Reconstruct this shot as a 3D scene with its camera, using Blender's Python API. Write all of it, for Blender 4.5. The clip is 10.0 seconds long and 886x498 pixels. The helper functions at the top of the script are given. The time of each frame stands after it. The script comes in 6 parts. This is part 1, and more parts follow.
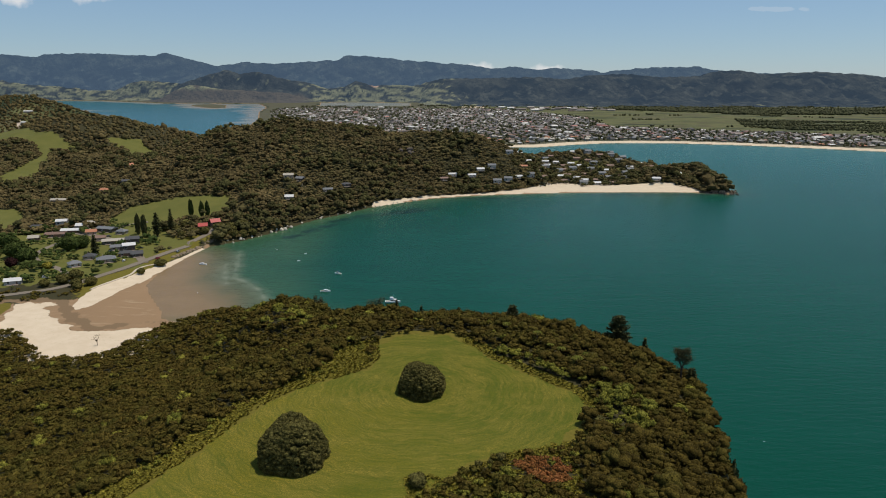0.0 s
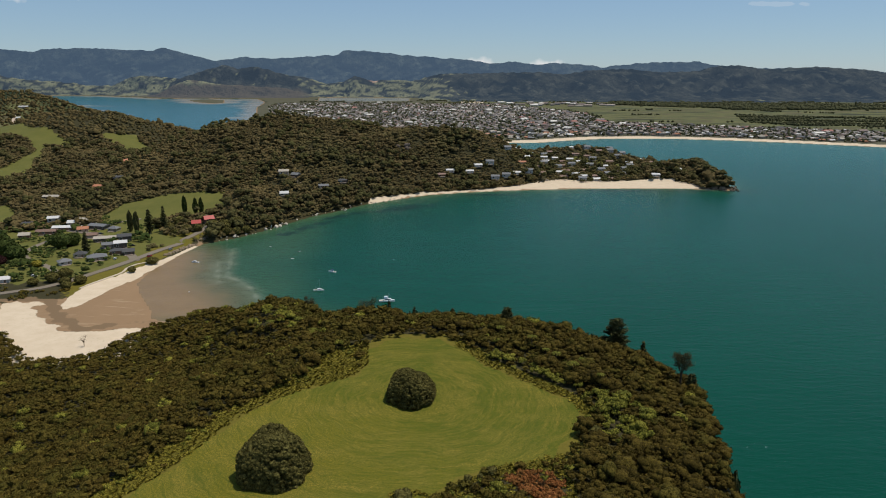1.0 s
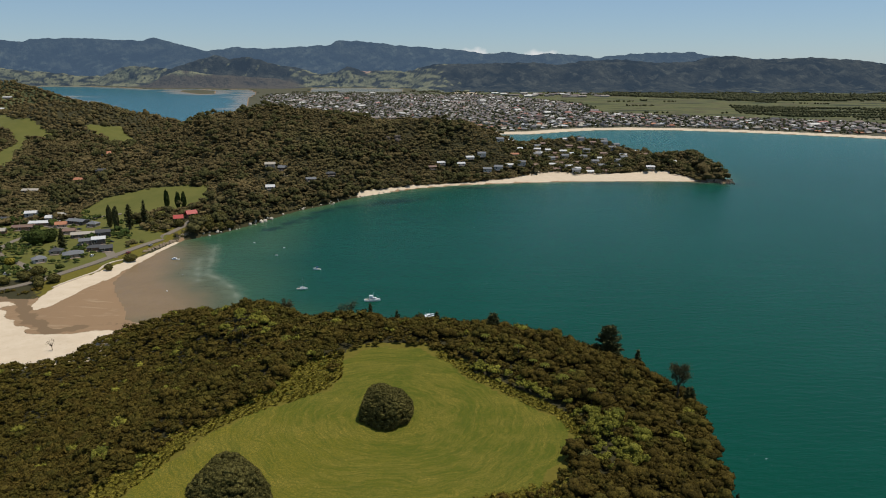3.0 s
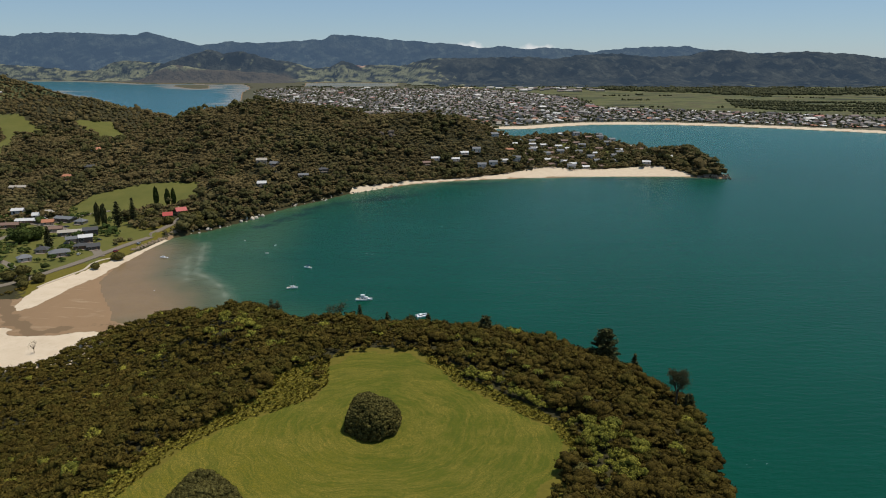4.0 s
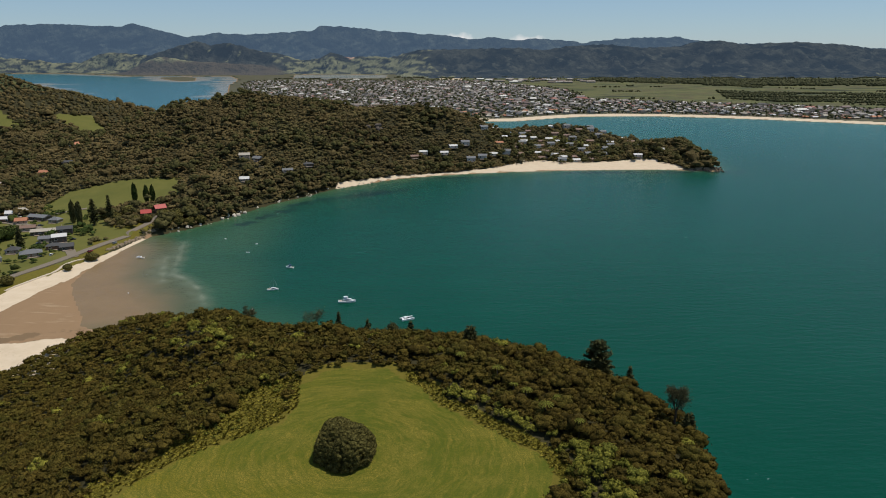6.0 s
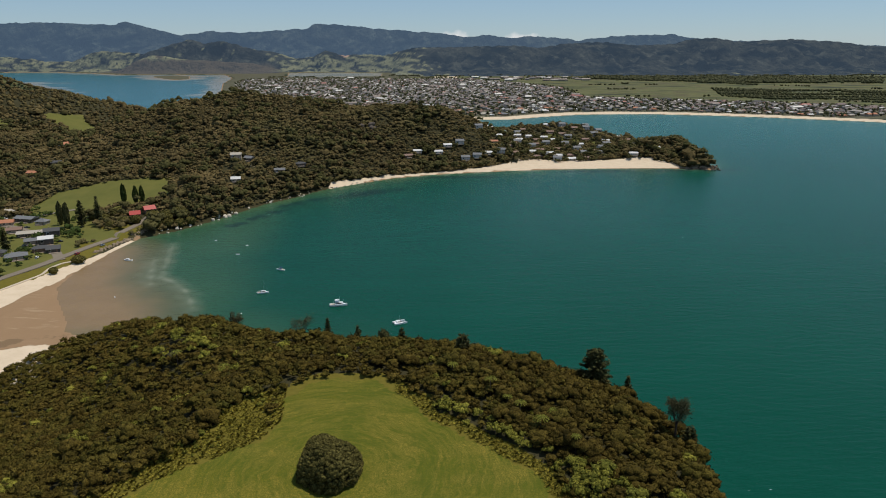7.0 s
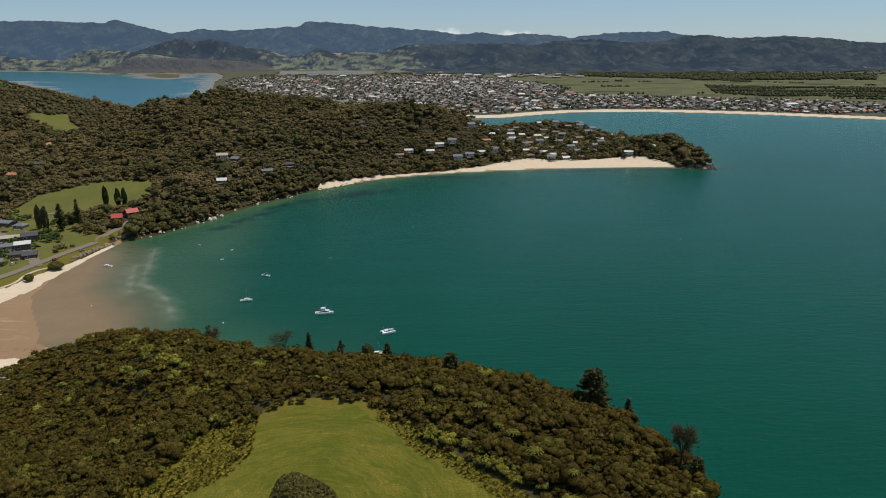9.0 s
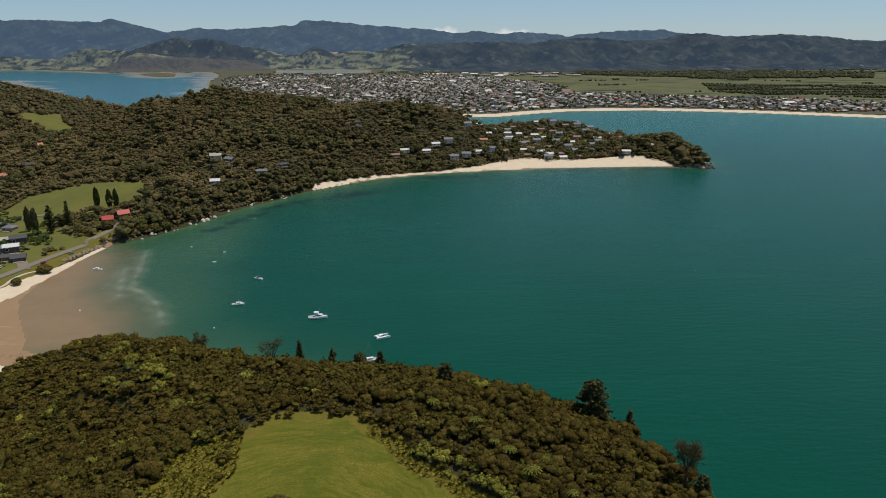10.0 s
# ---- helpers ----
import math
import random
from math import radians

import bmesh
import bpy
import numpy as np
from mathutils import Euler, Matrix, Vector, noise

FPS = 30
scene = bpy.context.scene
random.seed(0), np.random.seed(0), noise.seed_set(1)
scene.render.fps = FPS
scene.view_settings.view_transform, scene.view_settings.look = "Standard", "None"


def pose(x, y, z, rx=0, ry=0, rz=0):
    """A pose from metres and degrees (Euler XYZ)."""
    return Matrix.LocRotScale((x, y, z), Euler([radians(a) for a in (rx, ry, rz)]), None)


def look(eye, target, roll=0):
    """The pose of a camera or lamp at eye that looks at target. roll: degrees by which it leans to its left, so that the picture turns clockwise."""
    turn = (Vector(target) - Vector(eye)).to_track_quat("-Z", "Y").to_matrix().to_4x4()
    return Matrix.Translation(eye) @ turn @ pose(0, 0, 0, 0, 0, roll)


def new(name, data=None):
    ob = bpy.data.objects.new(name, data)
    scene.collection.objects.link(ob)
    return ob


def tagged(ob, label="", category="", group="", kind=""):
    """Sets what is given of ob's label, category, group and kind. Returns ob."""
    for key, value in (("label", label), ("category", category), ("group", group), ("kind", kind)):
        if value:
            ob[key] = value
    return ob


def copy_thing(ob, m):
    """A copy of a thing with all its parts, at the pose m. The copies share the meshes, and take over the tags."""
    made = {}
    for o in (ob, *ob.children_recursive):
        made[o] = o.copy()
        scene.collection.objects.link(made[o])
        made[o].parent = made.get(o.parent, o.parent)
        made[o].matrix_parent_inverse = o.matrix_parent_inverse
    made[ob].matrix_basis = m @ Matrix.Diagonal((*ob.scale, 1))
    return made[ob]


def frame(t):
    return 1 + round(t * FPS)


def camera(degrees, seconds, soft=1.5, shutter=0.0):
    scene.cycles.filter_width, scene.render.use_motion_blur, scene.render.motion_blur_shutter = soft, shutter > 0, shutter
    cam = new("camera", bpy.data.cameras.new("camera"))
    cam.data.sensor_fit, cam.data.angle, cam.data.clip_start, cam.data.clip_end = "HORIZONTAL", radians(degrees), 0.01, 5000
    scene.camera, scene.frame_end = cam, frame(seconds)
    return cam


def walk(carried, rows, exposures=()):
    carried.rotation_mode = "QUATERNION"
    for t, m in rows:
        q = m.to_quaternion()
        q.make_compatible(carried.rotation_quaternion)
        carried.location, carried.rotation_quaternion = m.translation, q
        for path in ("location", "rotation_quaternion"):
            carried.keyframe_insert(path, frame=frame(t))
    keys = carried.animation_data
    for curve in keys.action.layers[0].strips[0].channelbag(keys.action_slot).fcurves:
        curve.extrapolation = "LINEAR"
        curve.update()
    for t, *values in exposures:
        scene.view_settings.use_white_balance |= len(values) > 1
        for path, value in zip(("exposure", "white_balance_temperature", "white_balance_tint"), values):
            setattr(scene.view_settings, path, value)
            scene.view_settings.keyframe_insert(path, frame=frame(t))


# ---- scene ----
cam = camera(65.75, 10.0, soft=1.0)
PATH = [
    (0.0, 0.0, -0.0, 150.0, 0.0, 13.974, 0.12),
    (0.5, 1.46, 4.4, 149.95, -0.005, 14.167, 0.126),
    (1.0, 2.84, 8.8, 149.9, -0.039, 14.364, 0.128),
    (1.5, 4.13, 13.22, 149.89, -0.139, 14.556, 0.147),
    (2.0, 5.31, 17.58, 149.82, -0.225, 14.729, 0.167),
    (2.5, 6.46, 21.91, 149.67, -0.359, 14.903, 0.169),
    (4.0, 9.59, 35.01, 149.45, -0.873, 15.551, 0.111),
    (4.5, 10.52, 39.31, 149.45, -1.091, 15.753, 0.067),
    (5.0, 11.39, 43.6, 149.45, -1.283, 15.942, 0.042),
    (5.5, 12.28, 47.87, 149.44, -1.448, 16.102, 0.03),
    (7.0, 14.93, 60.66, 149.4, -1.995, 16.383, -0.111),
    (7.5, 15.8, 64.72, 149.34, -2.165, 16.448, -0.145),
    (8.0, 16.6, 68.73, 149.31, -2.304, 16.497, -0.184),
    (8.5, 17.29, 72.7, 149.28, -2.41, 16.533, -0.228),
    (9.0, 17.97, 76.67, 149.23, -2.496, 16.574, -0.247),
    (9.5, 18.66, 80.68, 149.17, -2.618, 16.623, -0.273),
    (10.0, 19.34, 84.7, 149.08, -2.726, 16.673, -0.315),
]
walk(cam, [(t, pose(x, y, z, 90 - down, 0, yaw) @ pose(0, 0, 0, 0, 0, lean)) for t, x, y, z, yaw, down, lean in PATH], [(0, -0.15, 6700, 10)])

# ---- world and sun ----
SUN_DIR = Vector((0.33, 0.10, 0.94)).normalized()      # towards the sun: high, on the sea side
world = bpy.data.worlds.new("sky")
scene.world = world
world.use_nodes = True
wn, wl = world.node_tree.nodes, world.node_tree.links
sky = wn.new("ShaderNodeTexSky")
sky.sky_type, sky.sun_disc = "NISHITA", False
sky.sun_elevation = math.asin(SUN_DIR.z)
sky.sun_rotation = math.atan2(SUN_DIR.x, SUN_DIR.y)
sky.altitude, sky.air_density, sky.dust_density, sky.ozone_density = 900, 1.0, 0.15, 4.0
wn["Background"].inputs["Strength"].default_value = 0.092
tone = wn.new("ShaderNodeMix")
tone.data_type, tone.blend_type = "RGBA", "MULTIPLY"
tone.inputs[0].default_value, tone.inputs[7].default_value = 1.0, (0.84, 0.94, 1.05, 1)
wl.new(sky.outputs["Color"], tone.inputs[6])
haze = wn.new("ShaderNodeMix")
haze.data_type = "RGBA"
haze.inputs[0].default_value, haze.inputs[7].default_value = 0.42, (3.5, 5.3, 7.3, 1)
wl.new(tone.outputs[2], haze.inputs[6])
ray = wn.new("ShaderNodeTexCoord").outputs["Generated"]
axes = wn.new("ShaderNodeSeparateXYZ")
wl.new(ray, axes.inputs[0])


def sky_math(kind, a, b):
    n = wn.new("ShaderNodeMath")
    n.operation = kind
    for k, v in enumerate((a, b)):
        if hasattr(v, "node"):
            wl.new(v, n.inputs[k])
        else:
            n.inputs[k].default_value = v
    return n.outputs[0]


fluff = wn.new("ShaderNodeTexNoise")
fluff.inputs["Scale"].default_value, fluff.inputs["Detail"].default_value = 46.0, 6.0
wl.new(ray, fluff.inputs["Vector"])
north = sky_math("MAXIMUM", axes.outputs["Y"], 0.05)
bearing, lift = sky_math("DIVIDE", axes.outputs["X"], north), sky_math("DIVIDE", axes.outputs["Z"], north)
sky_colour = haze.outputs[2]
# small fair-weather clouds: bearing, height over the horizon, half-width, half-height
for cx, cz, cw, ch in ((-0.588, 0.108, 0.030, 0.012), (-0.487, 0.108, 0.040, 0.010), (0.055, 0.0150, 0.034, 0.009), (0.145, 0.0130, 0.030, 0.008), (0.46, 0.094, 0.05, 0.004)):
    far_x, far_z = sky_math("DIVIDE", sky_math("SUBTRACT", bearing, cx), cw), sky_math("DIVIDE", sky_math("SUBTRACT", lift, cz), ch)
    out = sky_math("POWER", sky_math("ADD", sky_math("MULTIPLY", far_x, far_x), sky_math("MULTIPLY", far_z, far_z)), 0.5)
    body = sky_math("SUBTRACT", sky_math("MULTIPLY", fluff.outputs["Fac"], 2.4), out)
    body = sky_math("MINIMUM", sky_math("MAXIMUM", sky_math("SUBTRACT", body, 0.35), 0.0), 0.75 if ch > 0.005 else 0.15)
    cloud = wn.new("ShaderNodeMix")
    cloud.data_type = "RGBA"
    wl.new(body, cloud.inputs[0])
    wl.new(sky_colour, cloud.inputs[6])
    cloud.inputs[7].default_value = (9.6, 9.6, 9.8, 1)
    sky_colour = cloud.outputs[2]
wl.new(sky_colour, wn["Background"].inputs["Color"])
sun_data = bpy.data.lights.new("sun", "SUN")
sun_data.energy, sun_data.angle, sun_data.color = 3.8, radians(0.53), (1.0, 0.955, 0.88)
sun = new("sun", sun_data)
sun.matrix_world = look(SUN_DIR * 1000, (0, 0, 0))


# ---- plan of the land ----
# shore of the headland, the bay, the wooded hill and its spit, the near side of the lagoon
SHORE = [(40, -6000), (48, -200), (64, 60), (83, 150), (92.5, 190), (95, 226), (85, 257), (57, 289), (20, 322), (-30, 355), (-80, 395),
         (-116, 422), (-138, 430), (-152, 418), (-168, 408), (-182, 416), (-187, 430), (-200, 450), (-212, 470), (-222, 490), (-225, 520), (-220, 575), (-213, 612),
         (-190, 636), (-171, 669), (-156, 701), (-138, 737), (-117, 763), (-90, 805), (-58, 836), (-17, 870), (34, 892), (87, 906),
         (165, 920), (242, 924), (319, 924), (366, 917), (383, 911), (392, 918), (396, 955), (402, 1015), (394, 1110), (362, 1200),
         (310, 1285), (220, 1330), (120, 1345), (-100, 1370), (-300, 1430), (-480, 1530), (-640, 1640), (-760, 1800), (-980, 2050), (-1200, 2480),
         (-1500, 2900), (-1750, 3250), (-2300, 3400), (-6500, 3500), (-6500, -6000)]
# the town's side: town beach, the far plain, the far side of the lagoon
MAIN = [(60, 1570), (163, 1548), (221, 1556), (300, 1612), (376, 1650), (470, 1662), (563, 1655), (682, 1617), (789, 1565), (944, 1469),
        (1150, 1330), (1600, 1050), (6500, 400), (6500, 6500), (-6500, 6500), (-6500, 4500), (-3200, 4640), (-2300, 4700), (-1900, 4420),
        (-1668, 4200), (-1420, 4250), (-1300, 4150), (-1100, 4200), (-930, 3700), (-820, 3100), (-690, 2600), (-600, 2100), (-350, 1720)]
# rounded hills: x, y, height, half-width across, half-width along
HILLS = [(-182, 1060, 75.7, 150, 235), (-280, 1060, 68, 190, 210), (-47, 1060, 56.3, 130, 225), (26, 1085, 56, 100, 140), (77, 1120, 43.8, 70, 110), (-655, 1265, 77, 215, 230),
         (-1043, 1690, 98, 330, 260), (-830, 1640, 95, 140, 120), (-560, 1010, 34, 150, 120), (-275, 800, 21, 90, 85), (-200, 745, 18, 60, 70), (-160, 850, 40, 90, 70), (-75.4, 307.6, 42.8, 40, 60), (-1250, 1250, 80, 400, 300), (-700, 860, 40, 170, 160),
         (370, 985, 22, 60, 85), (250, 1220, 19, 130, 90), (150, 1130, 9, 120, 90), (-99, 383.7, 13.2, 55, 45), (-34.8, 288, 38.7, 48, 40), (28.6, 284, 26.5, 40, 30)]
CORE = [(30, -300), (44, 60), (63, 150), (71, 198), (57, 226), (38, 244), (12, 251), (-22, 244), (-38, 225), (-52, 180), (-70, 120), (-100, -300)]
HEADLAND_TOP = 53.0


# a shallow arm of the lagoon behind the town, low islets and sandbanks in the lagoon
ARM = [(-690, 3850), (-420, 3830), (-190, 3940), (-200, 4400), (-500, 4500), (-780, 4450)]
ISLETS = [[(-1440, 4040), (-1330, 4090), (-1230, 3960), (-1130, 3620), (-1165, 3540), (-1270, 3680), (-1380, 3860)]]


def inside(poly, x, y):
    hit = np.zeros(x.shape, bool)
    for (ax, ay), (bx, by) in zip(poly, poly[1:] + poly[:1]):
        if ay != by:
            hit ^= ((ay > y) != (by > y)) & (x < (bx - ax) * (y - ay) / (by - ay) + ax)
    return hit


def away(poly, x, y, closed=True):
    best = np.full(x.shape, 1e18)
    for (ax, ay), (bx, by) in zip(poly, poly[1:] + (poly[:1] if closed else [])):
        dx, dy = bx - ax, by - ay
        k = np.clip(((x - ax) * dx + (y - ay) * dy) / (dx * dx + dy * dy + 1e-9), 0, 1)
        best = np.minimum(best, (x - ax - k * dx) ** 2 + (y - ay - k * dy) ** 2)
    return np.sqrt(best)


def signed(poly, x, y):
    """Metres inside a polygon; negative outside."""
    return np.where(inside(poly, x, y), 1.0, -1.0) * away(poly, x, y)


def wob(x, y, size, seed=0):
    """Cheap smooth noise, about -1 to 1."""
    a, b = x / size, y / size
    out = 0
    for k in range(5):
        r = np.random.RandomState(seed * 31 + k)
        th, ph, fr = r.uniform(0, 6.28), r.uniform(0, 6.28), r.uniform(0.7, 1.5)
        out = out + np.sin((a * math.cos(th) + b * math.sin(th)) * fr * 3.1 + ph + 0.9 * np.sin(a * math.sin(th) * 1.9 - b * math.cos(th) * 2.3 + ph * 2))
    return out / 3.2


def shore_gap(x, y):
    """Metres inland from the water's edge; negative on the water."""
    gap = np.maximum(signed(SHORE, x, y), np.minimum(signed(MAIN, x, y), -signed(ARM, x, y)))
    for bank in ISLETS:
        gap = np.maximum(gap, np.minimum(signed(bank, x, y), 12))
    return gap


def smooth(a, b, v):
    k = np.clip((v - a) / (b - a), 0, 1)
    return k * k * (3 - 2 * k)


def land_height(x, y):
    x, y = np.asarray(x, float), np.asarray(y, float)
    d = shore_gap(x, y)
    acc = np.zeros(x.shape)
    for hx, hy, hz, rx, ry in HILLS:
        acc += (hz * np.exp(-((x - hx) / rx) ** 2 - ((y - hy) / ry) ** 2)) ** 4
    core = -signed(CORE, x, y)
    acc += ((HEADLAND_TOP + 1.6 * wob(x, y, 60, 3)) * np.exp(-(np.maximum(core, 0) / 88) ** 2)) ** 4
    h = acc ** 0.25
    rough = smooth(500, 900, y)
    h = h * (1 + 0.10 * rough * wob(x, y, 140, 1) + 0.05 * rough * wob(x, y, 50, 2)) + 2.2
    h = h - 6.2 * smooth(45.6, 3, d) * smooth(0, 40, x) * (y < 380)                          # the seaward rim rounds off
    steep = np.where(y < 380, np.where(x > -60, 5.0, 0.9), 0.42) + 0 * x
    steep = np.where((y > 880) & (y < 1110), np.maximum(steep, 0.95 * smooth(350, 378, x)), steep)                        # the bluff at the point
    flat = smooth(1090, 950, y) * (y > 820) * smooth(-110, 30, x) * (1 - smooth(360, 384, x))            # the white beach
    steep = steep - 0.345 * flat
    steep = np.where((x < -150) & (y > 395) & (y < 610), 0.07, steep)                     # the creek beach
    steep = np.where((x < -158) & (x > -290) & (y > 358) & (y <= 395), 0.07, steep)
    steep = np.where((y > 1350) & (x > -600), 0.06 + 0.2 * smooth(60, 200, d), steep)
    rim = np.where(d > 0, steep * d + 0.35 * flat * np.maximum(d - 42, 0), np.maximum(0.05 * d, -4.0))
    return np.where(d > 0, np.minimum(h, rim + 0.15), rim)


# ---- materials ----
def material(name, rough=0.8, spec=0.3):
    m = bpy.data.materials.new(name)
    m.use_nodes = True
    t = m.node_tree
    b = t.nodes["Principled BSDF"]
    b.inputs["Roughness"].default_value = rough
    b.inputs["Specular IOR Level"].default_value = spec
    return m, t, b


def node(t, kind, links=(), **sets):
    n = t.nodes.new(kind)
    for k, v in sets.items():
        if k in n.inputs:
            n.inputs[k].default_value = v
        else:
            setattr(n, k, v)
    for k, out in links:
        t.links.new(out, n.inputs[k])
    return n


def noise_fac(t, scale, detail=4.0, stretch=None, coords=None):
    co = coords or node(t, "ShaderNodeNewGeometry").outputs["Position"]
    if stretch:
        co = node(t, "ShaderNodeMapping", [("Vector", co)], Scale=stretch).outputs[0]
    return node(t, "ShaderNodeTexNoise", [("Vector", co)], Scale=scale, Detail=detail, Roughness=0.6).outputs["Fac"]


def ramp(t, fac, stops):
    n = node(t, "ShaderNodeValToRGB", [("Fac", fac)])
    el = n.color_ramp.elements
    while len(el) < len(stops):
        el.new(0.5)
    for e, (p, c) in zip(el, stops):
        e.position, e.color = p, (*c, 1)
    return n.outputs["Color"]


def mix(t, fac, a, b, kind="MIX"):
    n = node(t, "ShaderNodeMix", data_type="RGBA", blend_type=kind)
    for i, v in ((0, fac), (6, a), (7, b)):
        if hasattr(v, "node"):
            t.links.new(v, n.inputs[i])
        else:
            n.inputs[i].default_value = v if i == 0 else (*v, 1)
    return n.outputs[2]


def attr(t, name):
    return node(t, "ShaderNodeAttribute", attribute_name=name).outputs["Fac"]


def bump(t, b, height, strength, distance):
    n = node(t, "ShaderNodeBump", [("Height", height)], Strength=strength, Distance=distance)
    t.links.new(n.outputs[0], b.inputs["Normal"])


def plain(name, color, rough=0.6, spread=0.12, scale=3.0, metal=0.0, spec=0.4):
    """A painted or bare surface with mottling at two sizes."""
    m, t, b = material(name, rough, spec)
    b.inputs["Metallic"].default_value = metal
    lo, hi = [c * (1 - spread) for c in color], [min(1, c * (1 + spread)) for c in color]
    c = mix(t, noise_fac(t, scale), lo, hi)
    c = mix(t, noise_fac(t, scale * 9, 2.0), c, [v * 0.9 for v in color])
    c = mix(t, 0.25, c, ramp(t, node(t, "ShaderNodeObjectInfo").outputs["Random"], [(0, lo), (1, hi)]))
    t.links.new(c, b.inputs["Base Color"])
    bump(t, b, noise_fac(t, scale * 12, 2.0), 0.15, 0.02)
    return m


def foliage(name, dark, light, other, size=0.06, gloss=0.04, spread=0.35, grain=2.4, deep=0.35, relief=1.0):
    """Leaves: a tint for each plant, a spread from clump to clump, patches of kin over the slope, and a leafy grain
    with gap shade painted in.
    """
    m, t, b = material(name, 0.9, gloss)
    tint, each = attr(t, "tint"), node(t, "ShaderNodeNewGeometry").outputs["Random Per Island"]
    c = mix(t, tint, dark, light)
    patch = ramp(t, noise_fac(t, size, 3.0), [(0.45, (0, 0, 0)), (0.62, (1, 1, 1))])
    c = mix(t, node(t, "ShaderNodeMath", [(0, patch), (1, tint)], operation="MULTIPLY").outputs[0], c, other)
    hue = node(t, "ShaderNodeMath", [(0, node(t, "ShaderNodeMath", [(0, tint)], operation="MULTIPLY").outputs[0])], operation="FRACT")
    hue.inputs[0].links[0].from_node.inputs[1].default_value = 7.31
    c = mix(t, ramp(t, hue.outputs[0], [(0.55, (0, 0, 0)), (0.8, (0.7, 0.7, 0.7))]), c, [v * 0.85 for v in other])
    c = mix(t, spread, c, mix(t, each, [v * 0.55 for v in dark], [v * 1.5 for v in light]))
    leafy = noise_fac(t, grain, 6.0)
    # shade between leaves painted into the colour: hollows of the grain go dark
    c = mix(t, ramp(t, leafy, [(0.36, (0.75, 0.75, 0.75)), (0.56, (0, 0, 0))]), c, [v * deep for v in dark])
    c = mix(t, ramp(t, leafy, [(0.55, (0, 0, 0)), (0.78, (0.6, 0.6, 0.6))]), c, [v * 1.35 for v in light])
    t.links.new(c, b.inputs["Base Color"])
    bump(t, b, leafy, relief, 0.9 / grain)
    return m


def make_ground():
    m, t, b = material("land", 0.95, 0.15)
    forest = mix(t, noise_fac(t, 0.05), (0.030, 0.027, 0.011), (0.058, 0.050, 0.021))
    far_wood = mix(t, noise_fac(t, 0.012, 8.0), (0.012, 0.022, 0.012), (0.035, 0.046, 0.020))
    fields = ramp(t, noise_fac(t, 0.0042, 6.0, (1.0, 2.2, 1.0)), [(0.36, (0.038, 0.042, 0.022)), (0.44, (0.072, 0.078, 0.032)), (0.51, (0.125, 0.124, 0.048)), (0.57, (0.088, 0.074, 0.040)), (0.63, (0.084, 0.094, 0.036)), (0.72, (0.16, 0.135, 0.070))])
    split = node(t, "ShaderNodeSeparateXYZ", [("Vector", node(t, "ShaderNodeNewGeometry").outputs["Position"])])
    side = node(t, "ShaderNodeMapRange", [("Value", split.outputs["X"])])
    for key, val in (("From Min", 45.0), ("From Max", -55.0), ("To Min", -0.22), ("To Max", 0.22)):
        side.inputs[key].default_value = val
    beyond = node(t, "ShaderNodeMapRange", [("Value", split.outputs["Y"])])
    for key, val in (("From Min", 185.0), ("From Max", 240.0), ("To Min", 0.0), ("To Max", -0.22)):
        beyond.inputs[key].default_value = val
    dry = node(t, "ShaderNodeMath", [(0, noise_fac(t, 0.03, 5.0)), (1, side.outputs[0])], operation="ADD").outputs[0]
    dry = node(t, "ShaderNodeMath", [(0, dry), (1, beyond.outputs[0])], operation="ADD").outputs[0]
    grass = mix(t, ramp(t, dry, [(0.36, (0, 0, 0)), (0.72, (1, 1, 1))]), (0.097, 0.101, 0.008), (0.205, 0.150, 0.014))
    streak = noise_fac(t, 0.075, 7.0, (1.0, 1.5, 1.0))
    grass = mix(t, ramp(t, streak, [(0.45, (0, 0, 0)), (0.66, (0.85, 0.85, 0.85))]), grass, (0.25, 0.178, 0.030))
    east = node(t, "ShaderNodeMath", [(0, split.outputs["X"])], operation="ADD")
    east.inputs[1].default_value = 6.0
    south = node(t, "ShaderNodeMath", [(1, split.outputs["Y"])], operation="SUBTRACT")
    south.inputs[0].default_value = 199.5
    bearing = node(t, "ShaderNodeMath", [(0, east.outputs[0]), (1, south.outputs[0])], operation="ARCTAN2")
    radial = node(t, "ShaderNodeVectorMath", [(0, node(t, "ShaderNodeNewGeometry").outputs["Position"])], operation="DISTANCE")
    radial.inputs[1].default_value = (-6.0, 199.5, 55.0)
    drift = node(t, "ShaderNodeMath", [(0, noise_fac(t, 0.045, 3.0))], operation="MULTIPLY")
    drift.inputs[1].default_value = 16.0
    radial = node(t, "ShaderNodeMath", [(0, radial.outputs["Value"]), (1, drift.outputs[0])], operation="ADD")
    polar = node(t, "ShaderNodeCombineXYZ", [("X", radial.outputs["Value"]), ("Y", node(t, "ShaderNodeMath", [(0, bearing.outputs[0]), (1, bearing.outputs[0])], operation="ADD").outputs[0])]).outputs[0]
    swath = noise_fac(t, 0.55, 7.0, (1.0, 1.6, 1.0), polar)
    grass = mix(t, ramp(t, swath, [(0.47, (0, 0, 0)), (0.70, (0.85, 0.85, 0.85))]), grass, (0.275, 0.190, 0.030))
    grass = mix(t, ramp(t, noise_fac(t, 1.3, 6.0, (1.0, 1.2, 1.0), polar), [(0.36, (0.7, 0.7, 0.7)), (0.52, (0, 0, 0))]), grass, (0.066, 0.076, 0.007))
    grass = mix(t, ramp(t, noise_fac(t, 1.3, 6.0), [(0.35, (0, 0, 0)), (0.7, (0.55, 0.55, 0.55))]), grass, (0.080, 0.098, 0.010))
